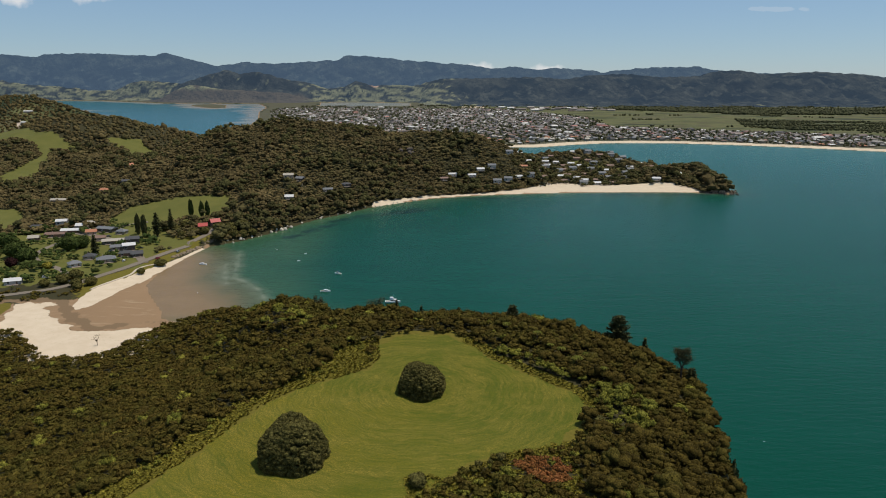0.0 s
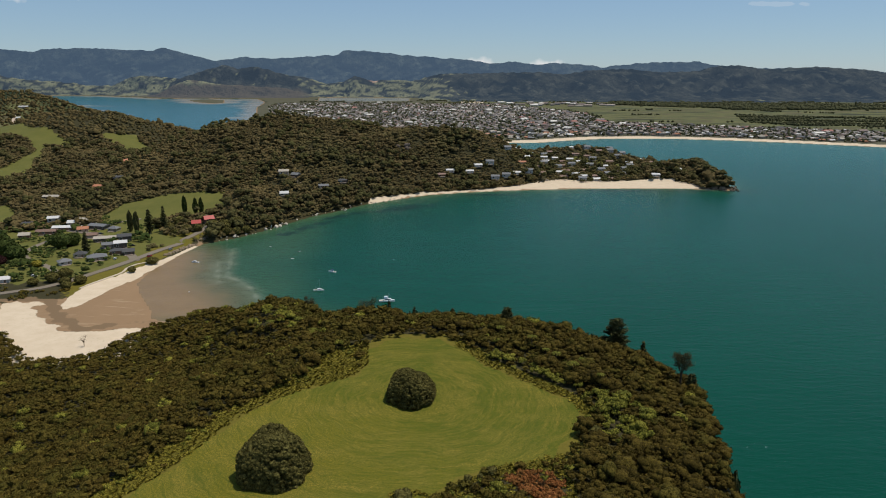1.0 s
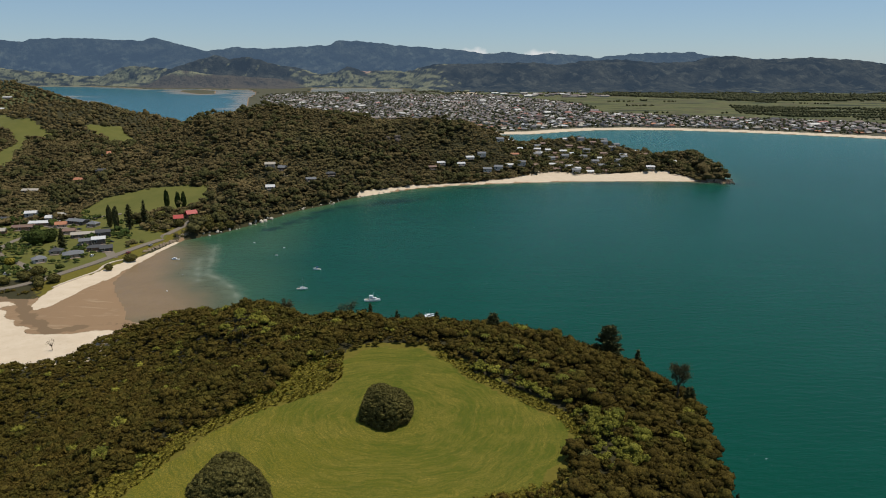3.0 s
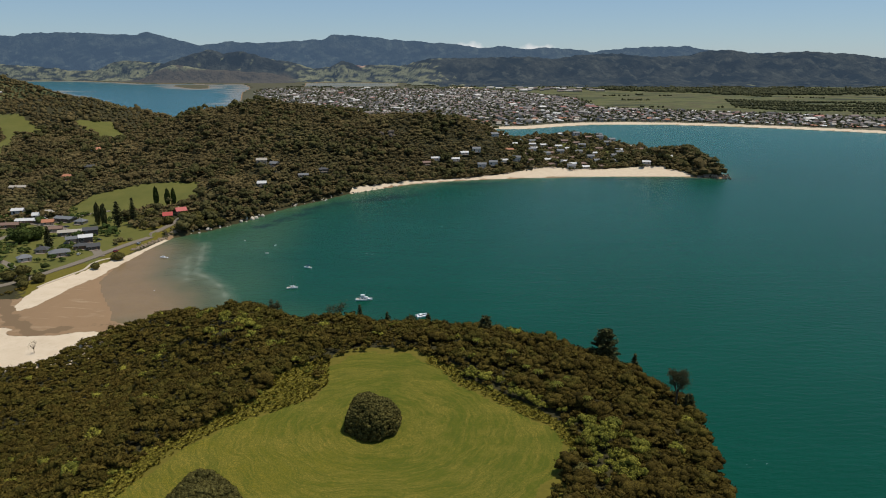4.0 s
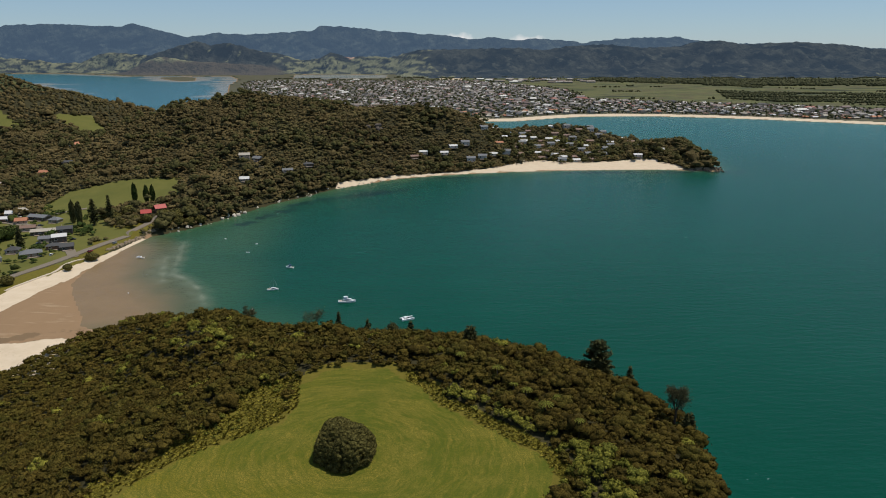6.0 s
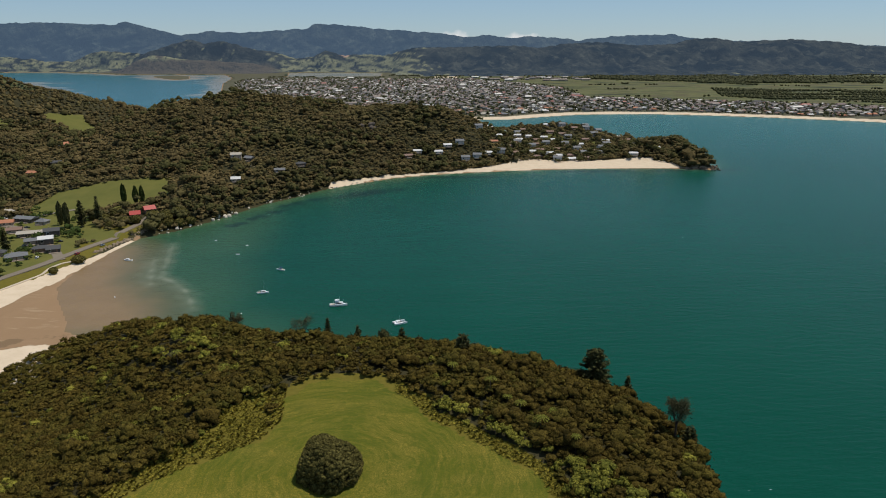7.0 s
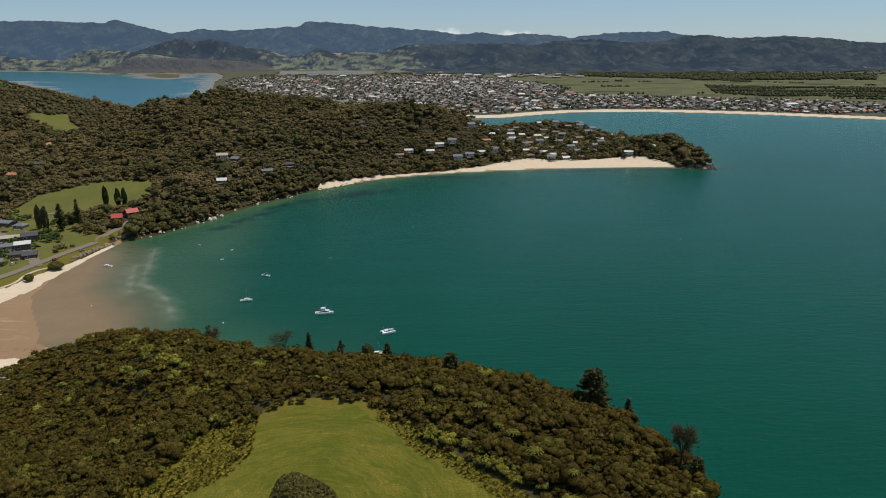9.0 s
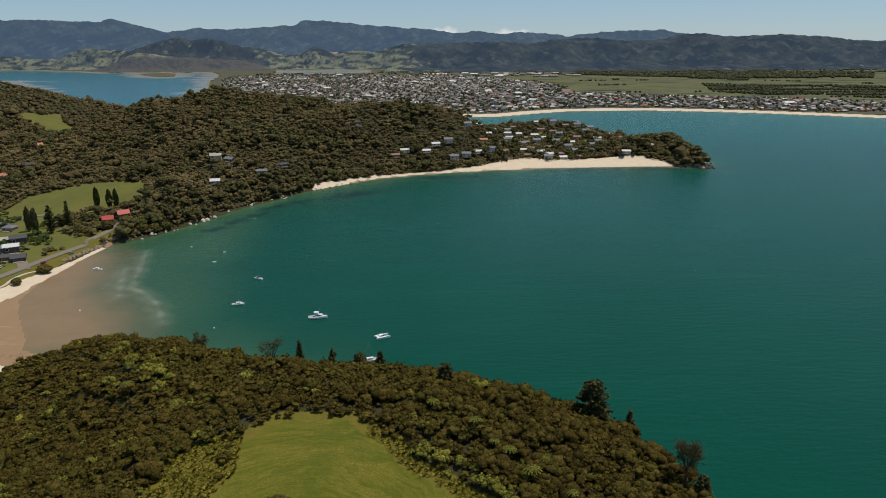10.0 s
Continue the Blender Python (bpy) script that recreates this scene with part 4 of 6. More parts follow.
BARK = plain("bark", (0.085, 0.062, 0.045), 0.95, 0.3, 2.0, spec=0.1)
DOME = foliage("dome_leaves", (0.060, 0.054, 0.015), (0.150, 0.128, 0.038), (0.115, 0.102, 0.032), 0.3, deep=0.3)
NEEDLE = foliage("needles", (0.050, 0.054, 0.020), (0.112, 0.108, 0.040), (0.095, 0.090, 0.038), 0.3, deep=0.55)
DRY = foliage("thin_leaves", (0.060, 0.055, 0.025), (0.11, 0.095, 0.045), (0.09, 0.085, 0.04), 0.3)
LUSH = foliage("garden_leaves", (0.024, 0.040, 0.010), (0.070, 0.095, 0.024), (0.085, 0.090, 0.024), 0.05)
PURPLE = foliage("purple_leaves", (0.022, 0.010, 0.010), (0.045, 0.018, 0.016), (0.04, 0.02, 0.015), 0.1)


def leaf_mesh(name, v, f, mat, rng, spread=1.0):
    tint = np.repeat(rng.uniform(0, spread, len(v) // 4 + 1), 4)[:len(v)]
    return np_mesh(name, v, f, mat, [("tint", tint)])


def leaves_at(p, n, size, rng):
    """Leaf clumps at points p facing n."""
    n = n / np.linalg.norm(n, axis=1)[:, None]
    a = np.cross(n, rng.normal(size=p.shape))
    a /= np.linalg.norm(a, axis=1)[:, None]
    b = np.cross(n, a)
    s = (size * rng.uniform(0.6, 1.4, len(p)))[:, None]
    v = np.stack([p - a * s, p - b * s * 0.6 + n * s * 0.2, p + a * s, p + b * s * 0.6 + n * s * 0.2], 1).reshape(-1, 3)
    q = np.arange(len(p) * 4).reshape(-1, 4)
    return v, np.concatenate([q[:, [0, 1, 2]], q[:, [0, 2, 3]]])


def round_tree(x, y, radius, height, leaves, mat, label, seed, lobes=90, trunk=0.5, category="tree", size=0.06, group=""):
    z = float(land_height(x, y))
    r = np.random.RandomState(seed)
    ob = thing("round_tree", x, y, z - 0.1, r.uniform(0, 360), label, category, group)
    bm = bmesh.new()
    top = height * 0.45
    limb(bm, (0, 0, 0), (0.1, 0.1, top), trunk, trunk * 0.6, 8)
    for k in range(6):
        a = k * 1.05 + r.uniform(0, 0.4)
        limb(bm, (0.05, 0.05, top * r.uniform(0.6, 0.95)), (radius * 0.6 * math.cos(a), radius * 0.6 * math.sin(a), height * r.uniform(0.55, 0.8)), trunk * 0.4, trunk * 0.12)
    part("trunk", bm, BARK, ob)
    v, f = crown_shape(r, leaves, size, 1.0, 2, lobes, 12, 0.3, -2, 0.08)
    v = v * np.array([radius, radius, height * 0.58])
    v[:, 2] += height * 0.40
    v[:, 2] = np.maximum(v[:, 2], 0.25 + 0.3 * r.uniform(size=len(v)))
    part("crown", leaf_mesh("crown", v, f, mat, r), mat, ob)
    return ob


def dome_tree(x, y, radius, height, mat, label, seed, clumps=760, leaves=26):
    """A broad old tree: stout limbs under a closed dome of leaf clumps that reaches down to the grass."""
    r = np.random.RandomState(seed)
    ob = thing("dome_tree", x, y, float(land_height(x, y)) - 0.1, r.uniform(0, 360), label, "tree")
    bm = bmesh.new()
    limb(bm, (0, 0, 0), (0.1, 0.1, height * 0.35), 0.9, 0.6, 9)
    for k in range(9):
        a = k * 0.7 + r.uniform(0, 0.3)
        limb(bm, (0.05, 0.05, height * r.uniform(0.15, 0.33)), (radius * 0.6 * math.cos(a), radius * 0.6 * math.sin(a), height * r.uniform(0.4, 0.75)), 0.35, 0.1)
    part("trunk", bm, BARK, ob)
    k = np.arange(clumps)
    z = 0.04 + 0.96 * (k + 0.5) / clumps
    a = k * 2.39996 + r.uniform(-0.12, 0.12, clumps)
    q = np.sqrt(1 - z * z)
    d = np.stack([q * np.cos(a), q * np.sin(a), z], 1)
    d += r.normal(scale=0.03, size=d.shape)

    def surface(d):
        d = d / np.linalg.norm(d, axis=1)[:, None]
        swell = 1 + 0.05 * np.sin(3 * d[:, 0] + 4 * d[:, 1] + seed) + 0.04 * np.sin(7 * d[:, 0] - 5 * d[:, 1] + 2 * seed) + 0.03 * np.sin(9 * d[:, 1] + 6 * d[:, 2])
        rho = (np.hypot(d[:, 0], d[:, 1]) ** 2.8 + np.abs(d[:, 2]) ** 2.8) ** (-1 / 2.8)
        return d * (rho * swell)[:, None] * np.array([radius, radius, height]) * 0.93
    # inner core in the darkest tint, as painted shade behind the clumps
    core = ICO2[0]
    V, F, T, base = [surface(core) * 0.9], [ICO2[1]], [np.zeros(len(core))], len(core)
    for p, size, tint in zip(surface(d), radius * 0.078 * r.uniform(0.7, 1.5, clumps), r.uniform(0, 1, clumps)):
        sv, sf = ICO0
        V.append(p + sv * (size * (1 + r.uniform(-0.16, 0.16, len(sv))))[:, None] * [1, 1, 0.82])
        F.append(sf + base)
        base += len(sv)
        n = r.normal(size=(leaves, 3)) + p / np.linalg.norm(p) * 0.9
        n /= np.linalg.norm(n, axis=1)[:, None]
        lv, lf = leaves_at(p + n * size * r.uniform(0.92, 1.1, leaves)[:, None] * [1, 1, 0.82], n + 0.5 * r.normal(size=n.shape), 0.17, r)
        V.append(lv)
        F.append(lf + base)
        base += len(lv)
        T += [np.full(len(sv), tint), np.repeat(np.clip(tint + r.normal(scale=0.3, size=leaves), 0, 1), 4)]
    v = np.concatenate(V)
    v[:, 2] = np.maximum(v[:, 2], 0.2)
    part("crown", np_mesh("crown", v, np.concatenate(F), mat, [("tint", np.concatenate(T))]), mat, ob)
    return ob


def conifer(x, y, radius, height, whorls, mat, label, seed, lean=1.0, bare=0.12, tuft=0.42, name="conifer", category="tree", group="", power=0.8):
    """A pine or spruce: a straight trunk, whorls of drooping branches and tufts of needles along them."""
    z = float(land_height(x, y))
    r = np.random.RandomState(seed)
    ob = thing(name, x, y, z - 0.2, 0, label, category, group)
    bm = bmesh.new()
    limb(bm, (0, 0, 0), (0, 0, height), 0.028 * height, 0.03, 8)
    P, N = [], []
    for w in range(whorls):
        h = bare + (0.97 - bare) * w / whorls
        reach = radius * max(0.08, (1 - h) ** power) * (1 if h > bare + 0.1 else 0.8)
        for k in range(6):
            a = w * 1.1 + k * 1.047 + r.uniform(-0.3, 0.3)
            L = reach * r.uniform(0.65, 1.1)
            tip = np.array([L * math.cos(a), L * math.sin(a), height * h + L * r.uniform(-0.15, 0.28) * lean])
            root = np.array([0, 0, height * h])
            if k % 2 == 0:
                limb(bm, root, tip, 0.008 * height, 0.02, 4)
            m = max(4, int(L / (tuft * 0.25)))
            s = np.linspace(0.25, 1.0, m)[:, None] + r.uniform(-0.06, 0.06, (m, 1))
            P.append(root + (tip - root) * s + r.normal(scale=tuft * 0.42, size=(m, 3)))
            N.append(np.array([0, 0, 1.0]) + 0.6 * r.normal(size=(m, 3)))
    part("trunk", bm, BARK, ob)
    v, f = leaves_at(np.concatenate(P), np.concatenate(N), tuft, r)
    part("crown", leaf_mesh("crown", v, f, mat, r), mat, ob)
    return ob


def open_tree(x, y, radius, height, mat, label, seed, clumps=160, name="open_tree", size=0.34):
    """A thin-crowned tree: limbs show between scattered clumps."""
    z = float(land_height(x, y))
    r = np.random.RandomState(seed)
    ob = thing(name, x, y, z - 0.2, 0, label, "tree")
    bm = bmesh.new()
    limb(bm, (0, 0, 0), (0.2, 0, height * 0.45), 0.03 * height, 0.018 * height, 7)
    P = []
    for k in range(11):
        a, up = k * 2.4, r.uniform(0.6, 1.0)
        tip = (radius * r.uniform(0.4, 0.95) * math.cos(a), radius * r.uniform(0.4, 0.95) * math.sin(a), height * up)
        limb(bm, (0.15, 0, height * r.uniform(0.3, 0.45)), tip, 0.012 * height, 0.03, 5)
        P.append(np.array(tip) + r.normal(scale=radius * 0.22, size=(clumps // 11, 3)))
    part("trunk", bm, BARK, ob)
    P = np.concatenate(P)
    v, f = leaves_at(P, np.array([0, 0, 0.8]) + r.normal(size=P.shape), size, r)
    part("crown", leaf_mesh("crown", v, f, mat, r), mat, ob)
    return ob


# the two broad trees on the meadow
dome_tree(-6.8, 199.5, 7.4, 8.6, DOME, "broad round dark green tree standing alone on mown grass", 1, 700)
dome_tree(-38.0, 157.2, 8.7, 10.8, DOME, "large domed dark green tree with a wide shadow on grass", 2, 820)
# trees that stand up out of the scrub along the headland's rim
def rise_to(x, y, top):
    """The height of a tree that stands at x, y and ends at that level."""
    return top - float(land_height(x, y)) + 0.2


conifer(67.9, 250, 6.0, rise_to(67.9, 250, 61.9), 30, NEEDLE, "tall broad dark pine above the scrub on the cliff", 3, power=0.42, bare=0.1, tuft=0.42)
conifer(78.3, 249, 2.6, rise_to(78.3, 249, 53.2), 16, NEEDLE, "slim young dark pine on the cliff edge", 4, tuft=0.36)
open_tree(83.4, 222.6, 3.0, rise_to(83.4, 222.6, 59.4), DRY, "pale thin-crowned tree leaning out at the cliff edge", 5, 3200, "cliff_tree", 0.2)
conifer(84.6, 216, 2.8, rise_to(84.6, 216, 55.0), 12, NEEDLE, "small ragged dark pine beside the cliff edge", 15, lean=1.6, bare=0.35, tuft=0.4, name="cliff_pine", power=0.5)
round_tree(89.0, 188.0, 2.4, rise_to(89.0, 188.0, 38.0), 900, NEEDLE, "small dark tree hanging on the cliff's foot", 16, lobes=12, trunk=0.25, size=0.1)
conifer(28.4, 264, 3.2, rise_to(28.4, 264, 61.1), 14, NEEDLE, "bushy dark tree rising over the scrub", 6, lean=1.2, bare=0.15, tuft=0.42, name="rim_tree", power=0.35)
conifer(-22.4, 316.7, 2.9, rise_to(-22.4, 316.7, 46.7), 16, NEEDLE, "layered dark spruce above the scrub slope", 7, bare=0.2, tuft=0.36)
open_tree(-32.5, 315.4, 4.0, rise_to(-32.5, 315.4, 47.2), DRY, "thin half-bare pale tree above the scrub slope", 8, 900, "thin_tree", 0.24)
conifer(-10.4, 315, 3.0, rise_to(-10.4, 315, 43.9), 12, NEEDLE, "young upswept pine above the scrub slope", 9, lean=2.4, bare=0.2, tuft=0.36)
round_tree(0.3, 307.7, 2.4, rise_to(0.3, 307.7, 45.3), 520, NEEDLE, "bushy dark tree above the scrub slope", 10, lobes=9, trunk=0.3, size=0.12)
conifer(7.5, 307, 3.0, rise_to(7.5, 307, 45.9), 12, NEEDLE, "young upswept pine above the scrub slope", 11, lean=2.2, bare=0.2, tuft=0.36)
open_tree(-64.4, 337, 2.8, rise_to(-64.4, 337, 40.4), DRY, "thin grey-green tree on the scrub slope", 12, 900, "thin_tree", 0.28)
open_tree(-196, 364, 2.6, 6.5, DRY, "thin half-bare tree beside the white sand", 13, 90, "thin_tree", 0.2)
for k, (tx, ty) in enumerate(((15, 157), (9, 154), (12, 155), (-6, 145), (44, 176))):
    round_tree(tx, ty, (1.5, 1.1, 0.9, 2.6, 2.2)[k], (2.4, 1.8, 1.5, 3.6, 3.8)[k], 260, DOME, "small round dark bush at the meadow's edge", 20 + k, lobes=9, trunk=0.15, category="bush", size=0.13, group="bushes at the meadow edge")

# tree ferns that stand out of the scrub
FERN = foliage("fern_fronds", (0.095, 0.104, 0.016), (0.19, 0.185, 0.036), (0.13, 0.132, 0.024), 0.3)


def tree_fern(x, y, radius, height, seed):
    r = np.random.RandomState(seed)
    ob = thing("tree_fern", x, y, float(land_height(x, y)) - 0.1, r.uniform(0, 360), "pale yellow-green tree fern among dark scrub", "tree fern", "tree ferns in the scrub")
    bm = bmesh.new()
    limb(bm, (0, 0, 0), (0.1, 0, height), 0.16, 0.12, 7)
    part("trunk", bm, BARK, ob)
    P, N = [], []
    for k in range(13):
        a = k * 0.483 + r.uniform(-0.15, 0.15)
        for s in np.linspace(0.12, 1, 9):
            P.append((radius * s * math.cos(a), radius * s * math.sin(a), height + radius * (0.45 * s - 0.62 * s * s)))
            N.append((0.5 * s * math.cos(a), 0.5 * s * math.sin(a), 1))
    v, f = leaves_at(np.array(P), np.array(N) + 0.1 * r.normal(size=(len(N), 3)), radius * 0.16, r)
    part("fronds", leaf_mesh("fronds", v, f, FERN, r), FERN, ob)


for k, (x, y) in enumerate(((38, 226), (41, 222), (45, 214), (52, 205), (49, 219), (57, 196), (60, 186), (34, 232), (-48, 262), (-92, 300), (-110, 318), (-70, 282), (-100, 246), (24, 243))):
    tree_fern(x, y, 1.35 + 0.3 * (k % 3), 3.7 + 0.6 * (k % 4), 300 + k)

# flax and rough grass along the meadow
FLAX = foliage("flax_leaves", (0.150, 0.132, 0.018), (0.33, 0.265, 0.045), (0.19, 0.165, 0.028), 0.25)


def flax_shape(r, blades=24):
    V = []
    for k in range(blades):
        a, out, up = r.uniform(0, 6.28), r.uniform(0.7, 1.3), r.uniform(0.3, 0.62)
        c, s = math.cos(a), math.sin(a)
        w = 0.09
        V += [(-s * w, c * w, 0), (s * w, -c * w, 0), (c * out * 0.6 + s * w, s * out * 0.6 - c * w, up), (c * out, s * out, up * 0.82)]
    v = np.array(V)
    q = np.arange(len(v)).reshape(-1, 4)
    return v, np.concatenate([q[:, [0, 1, 2]], q[:, [0, 2, 3]]])


FLAX_SHAPES = [flax_shape(np.random.RandomState(k)) for k in range(5)]
fx, fy = scatter(rng, -112, 52, 100, 246, 0.92, lambda x, y: ((signed(ROUGH, x, y) > -0.8) & (signed(MEADOW, x, y) < -0.4)) | ((signed(CORNER, x, y) > 0) & (y > 138) & (signed(RUST, x, y) < 0)) | (((signed(BRIGHT, x, y) > -1.0) | ((x > 8) & (y > 190))) & (signed(MEADOW, x, y) < -0.6) & (signed(MEADOW, x, y) > -5.0)))
few = rng.uniform(size=len(fx)) < np.clip(0.82 + 0.3 * wob(fx, fy, 7, 75), 0.25, 1.0)
fx, fy = fx[few], fy[few]
flax = new("flax", canopy("flax", np.stack([fx, fy, land_height(fx, fy), 0.5 + 0.6 * rng.uniform(0, 1, len(fx)) ** 1.6, rng.uniform(0, 1, len(fx))], 1), FLAX_SHAPES, FLAX, rng, 0.0))
tagged(flax, "rough yellow-green flax and long grass bordering the meadow", "long grass", kind="stuff")

ex, ey = scatter(rng, -112, -20, 100, 246, 3.4, lambda x, y: (signed(ROUGH, x, y) > 0.5) & (signed(MEADOW, x, y) < -4) & (wob(x, y, 12, 78) > 0.15))
edge_shrubs = new("edge_shrubs", canopy("edge_shrubs", np.stack([ex, ey, land_height(ex, ey), 0.5 + 0.9 * rng.uniform(0, 1, len(ex)) ** 2, rng.uniform(0, 1, len(ex))], 1), fine_shapes, GREEN, rng, 0.3))
tagged(edge_shrubs, "small olive-green shrubs scattered through the long grass", "shrubs", kind="stuff")

# ---- boats on the bay ----
WHITE = plain("white_gelcoat", (0.80, 0.80, 0.78), 0.3, 0.04)
GLASS = plain("dark_window", (0.02, 0.025, 0.03), 0.12, 0.2, spec=0.6)
ALLOY = plain("alloy", (0.55, 0.56, 0.57), 0.35, 0.1, metal=0.8)
NAVY = plain("blue_canvas", (0.03, 0.06, 0.16), 0.7)
TEAK = plain("deck", (0.42, 0.36, 0.28), 0.7)


def hull_mesh(L, B, free, mat, shift=0.0):
    bm = bmesh.new()
    rings = []
    for k in range(9):
        s = k / 8
        w = B / 2 * (1 - max(0, (s - 0.45) / 0.55) ** 2.2) * (0.9 + 0.1 * min(1, s * 4)) + 0.02
        x, sheer = (s - 0.5) * L, free * (1 + 0.35 * s * s)
        pts = [(x, -w, sheer), (x, -w * 0.92, 0.1), (x + 0.0, -w * 0.45, -0.35), (x, w * 0.45, -0.35), (x, w * 0.92, 0.1), (x, w, sheer)]
        rings.append([bm.verts.new((px, py + shift, pz)) for px, py, pz in pts])
    for a, b in zip(rings, rings[1:]):
        for i in range(5):
            bm.faces.new([a[i], b[i], b[i + 1], a[i + 1]])
        bm.faces.new([a[5], b[5], b[0], a[0]])
    bm.faces.new(rings[0])
    bm.faces.new(rings[-1][::-1])
    return bm


def cabin_mesh(x0, x1, w, z0, z1, rake=0.3):
    bm = bmesh.new()
    solid(bm, [(x0, -w, z0), (x1, -w * 0.85, z0), (x1, w * 0.85, z0), (x0, w, z0), (x0 + rake * 0.3, -w * 0.85, z1), (x1 - rake, -w * 0.7, z1), (x1 - rake, w * 0.7, z1), (x0 + rake * 0.3, w * 0.85, z1)],
          [(3, 2, 1, 0), (4, 5, 6, 7), (0, 1, 5, 4), (1, 2, 6, 5), (2, 3, 7, 6), (3, 0, 4, 7)])
    bmesh.ops.bevel(bm, geom=bm.edges[:], offset=0.06, segments=1, affect="EDGES")
    return bm


def launch(x, y, L, turn, label, name="motor_launch", mast=0.0, top=True, canvas=None):
    ob = thing(name, x, y, 0.05, turn, label, "boat", "boats moored in the bay")
    B = L * 0.32
    part("hull", hull_mesh(L, B, L * 0.095, WHITE), WHITE, ob)
    f = L * 0.095
    bm = bmesh.new()
    box(bm, -L * 0.46, -L * 0.15, -B * 0.36, B * 0.36, f + 0.02, f + 0.08)
    part("cockpit_deck", bm, TEAK, ob)
    cab = part("cabin", cabin_mesh(-L * 0.18, L * 0.27, B * 0.36, f, f + L * 0.12), WHITE, ob)
    bm = bmesh.new()
    box(bm, -L * 0.12, L * 0.15, -B * 0.345, B * 0.345, f + L * 0.055, f + L * 0.095)
    part("window_band", bm, GLASS, cab)
    if top:
        part("flybridge", cabin_mesh(-L * 0.2, L * 0.08, B * 0.3, f + L * 0.125, f + L * 0.185, 0.5), WHITE if not canvas else canvas, ob)
        bm = bmesh.new()
        for sx in (-0.17, 0.02):
            for sy in (-0.26, 0.26):
                limb(bm, (L * sx, B * sy, f + L * 0.18), (L * sx, B * sy, f + L * 0.25), 0.03, 0.03, 5)
        box(bm, -L * 0.2, L * 0.05, -B * 0.3, B * 0.3, f + L * 0.25, f + L * 0.256)
        part("awning", bm, WHITE if not canvas else canvas, ob)
    if mast:
        bm = bmesh.new()
        limb(bm, (L * 0.08, 0, f), (L * 0.08, 0, mast), 0.07, 0.04, 6)
        limb(bm, (L * 0.08, 0, f + L * 0.16), (-L * 0.32, 0, f + L * 0.16), 0.06, 0.05, 6)
        part("mast", bm, ALLOY, ob)
        bm = bmesh.new()
        for tip in ((L * 0.49, 0, f * 1.3), (-L * 0.48, 0, f), (L * 0.05, B * 0.48, f), (L * 0.05, -B * 0.48, f)):
            limb(bm, tip, (L * 0.08, 0, mast * 0.97), 0.015, 0.015, 3)
        part("stays", bm, ALLOY, ob)
    for k in range(7):
        bm = bmesh.new()
        s = -0.3 + k * 0.12
        limb(bm, (L * s, B * 0.46 * (1 if s < 0.1 else 1 - (s - 0.1) * 1.4), f * 1.05), (L * s, B * 0.46 * (1 if s < 0.1 else 1 - (s - 0.1) * 1.4), f * 1.05 + 0.6), 0.02, 0.02, 4)
        part("stanchion", bm, ALLOY, ob)
    return ob


def twin_hull(x, y, L, turn, label):
    ob = thing("catamaran", x, y, 0.05, turn, label, "boat", "boats moored in the bay")
    for s in (-1, 1):
        part("hull", hull_mesh(L, L * 0.13, L * 0.11, WHITE, s * L * 0.20), WHITE, ob)
    bm = bmesh.new()
    box(bm, -L * 0.42, L * 0.12, -L * 0.2, L * 0.2, L * 0.075, L * 0.11)
    part("bridge_deck", bm, WHITE, ob)
    cab = part("cabin", cabin_mesh(-L * 0.28, L * 0.12, L * 0.17, L * 0.11, L * 0.22, 0.8), WHITE, ob)
    bm = bmesh.new()
    box(bm, -L * 0.2, L * 0.07, -L * 0.158, L * 0.158, L * 0.155, L * 0.2)
    part("window_band", bm, GLASS, cab)
    bm = bmesh.new()
    limb(bm, (0, 0, L * 0.2), (0, 0, L * 0.62), 0.07, 0.04, 6)
    part("mast", bm, ALLOY, ob)
    bm = bmesh.new()
    limb(bm, (-L * 0.3, L * 0.12, L * 0.2), (-L * 0.3, L * 0.12, L * 0.42), 0.04, 0.03, 5)
    part("aerial", bm, ALLOY, ob)
    return ob


launch(-34.6, 450, 10.6, 4, "white motor cruiser at anchor on teal water", mast=6.0)
twin_hull(3.0, 421, 7.8, 24, "small white catamaran moored on teal water")
launch(-2.0, 393, 8.5, 195, "white sailing yacht with a tall mast near the scrub shore", "sailing_yacht", 10.0, False)
launch(-85.0, 474, 7.4, 8, "small white sailing yacht moored on the bay", "sailing_yacht", 8.5, False)
launch(-83.0, 521, 6.4, 160, "small white launch with a blue canvas top", canvas=NAVY)
launch(-199.0, 548, 6.6, 170, "small white launch over the pale shallows", top=False)


def dinghy(x, y, L, turn, label):
    ob = thing("dinghy", x, y, 0.05, turn, label, "boat", "boats moored in the bay")
    part("hull", hull_mesh(L, L * 0.4, L * 0.13, WHITE), WHITE, ob)
    bm = bmesh.new()
    box(bm, -0.15 * L, 0.02 * L, -0.17 * L, 0.17 * L, L * 0.135, L * 0.16)
    part("thwart", bm, TEAK, ob)
    bm = bmesh.new()
    box(bm, -0.58 * L, -0.48 * L, -0.06 * L, 0.06 * L, -0.1, L * 0.24)
    part("outboard", bm, GLASS, ob)


for k, (bx_, by_, bl) in enumerate(((-122, 560, 2.8), (-121, 584, 2.4), (-90, 439, 1.6), (-176, 470, 1.6), (-150, 600, 2.0))):
    dinghy(bx_, by_, bl, 40 * k, "small white dinghy on a mooring in the bay")


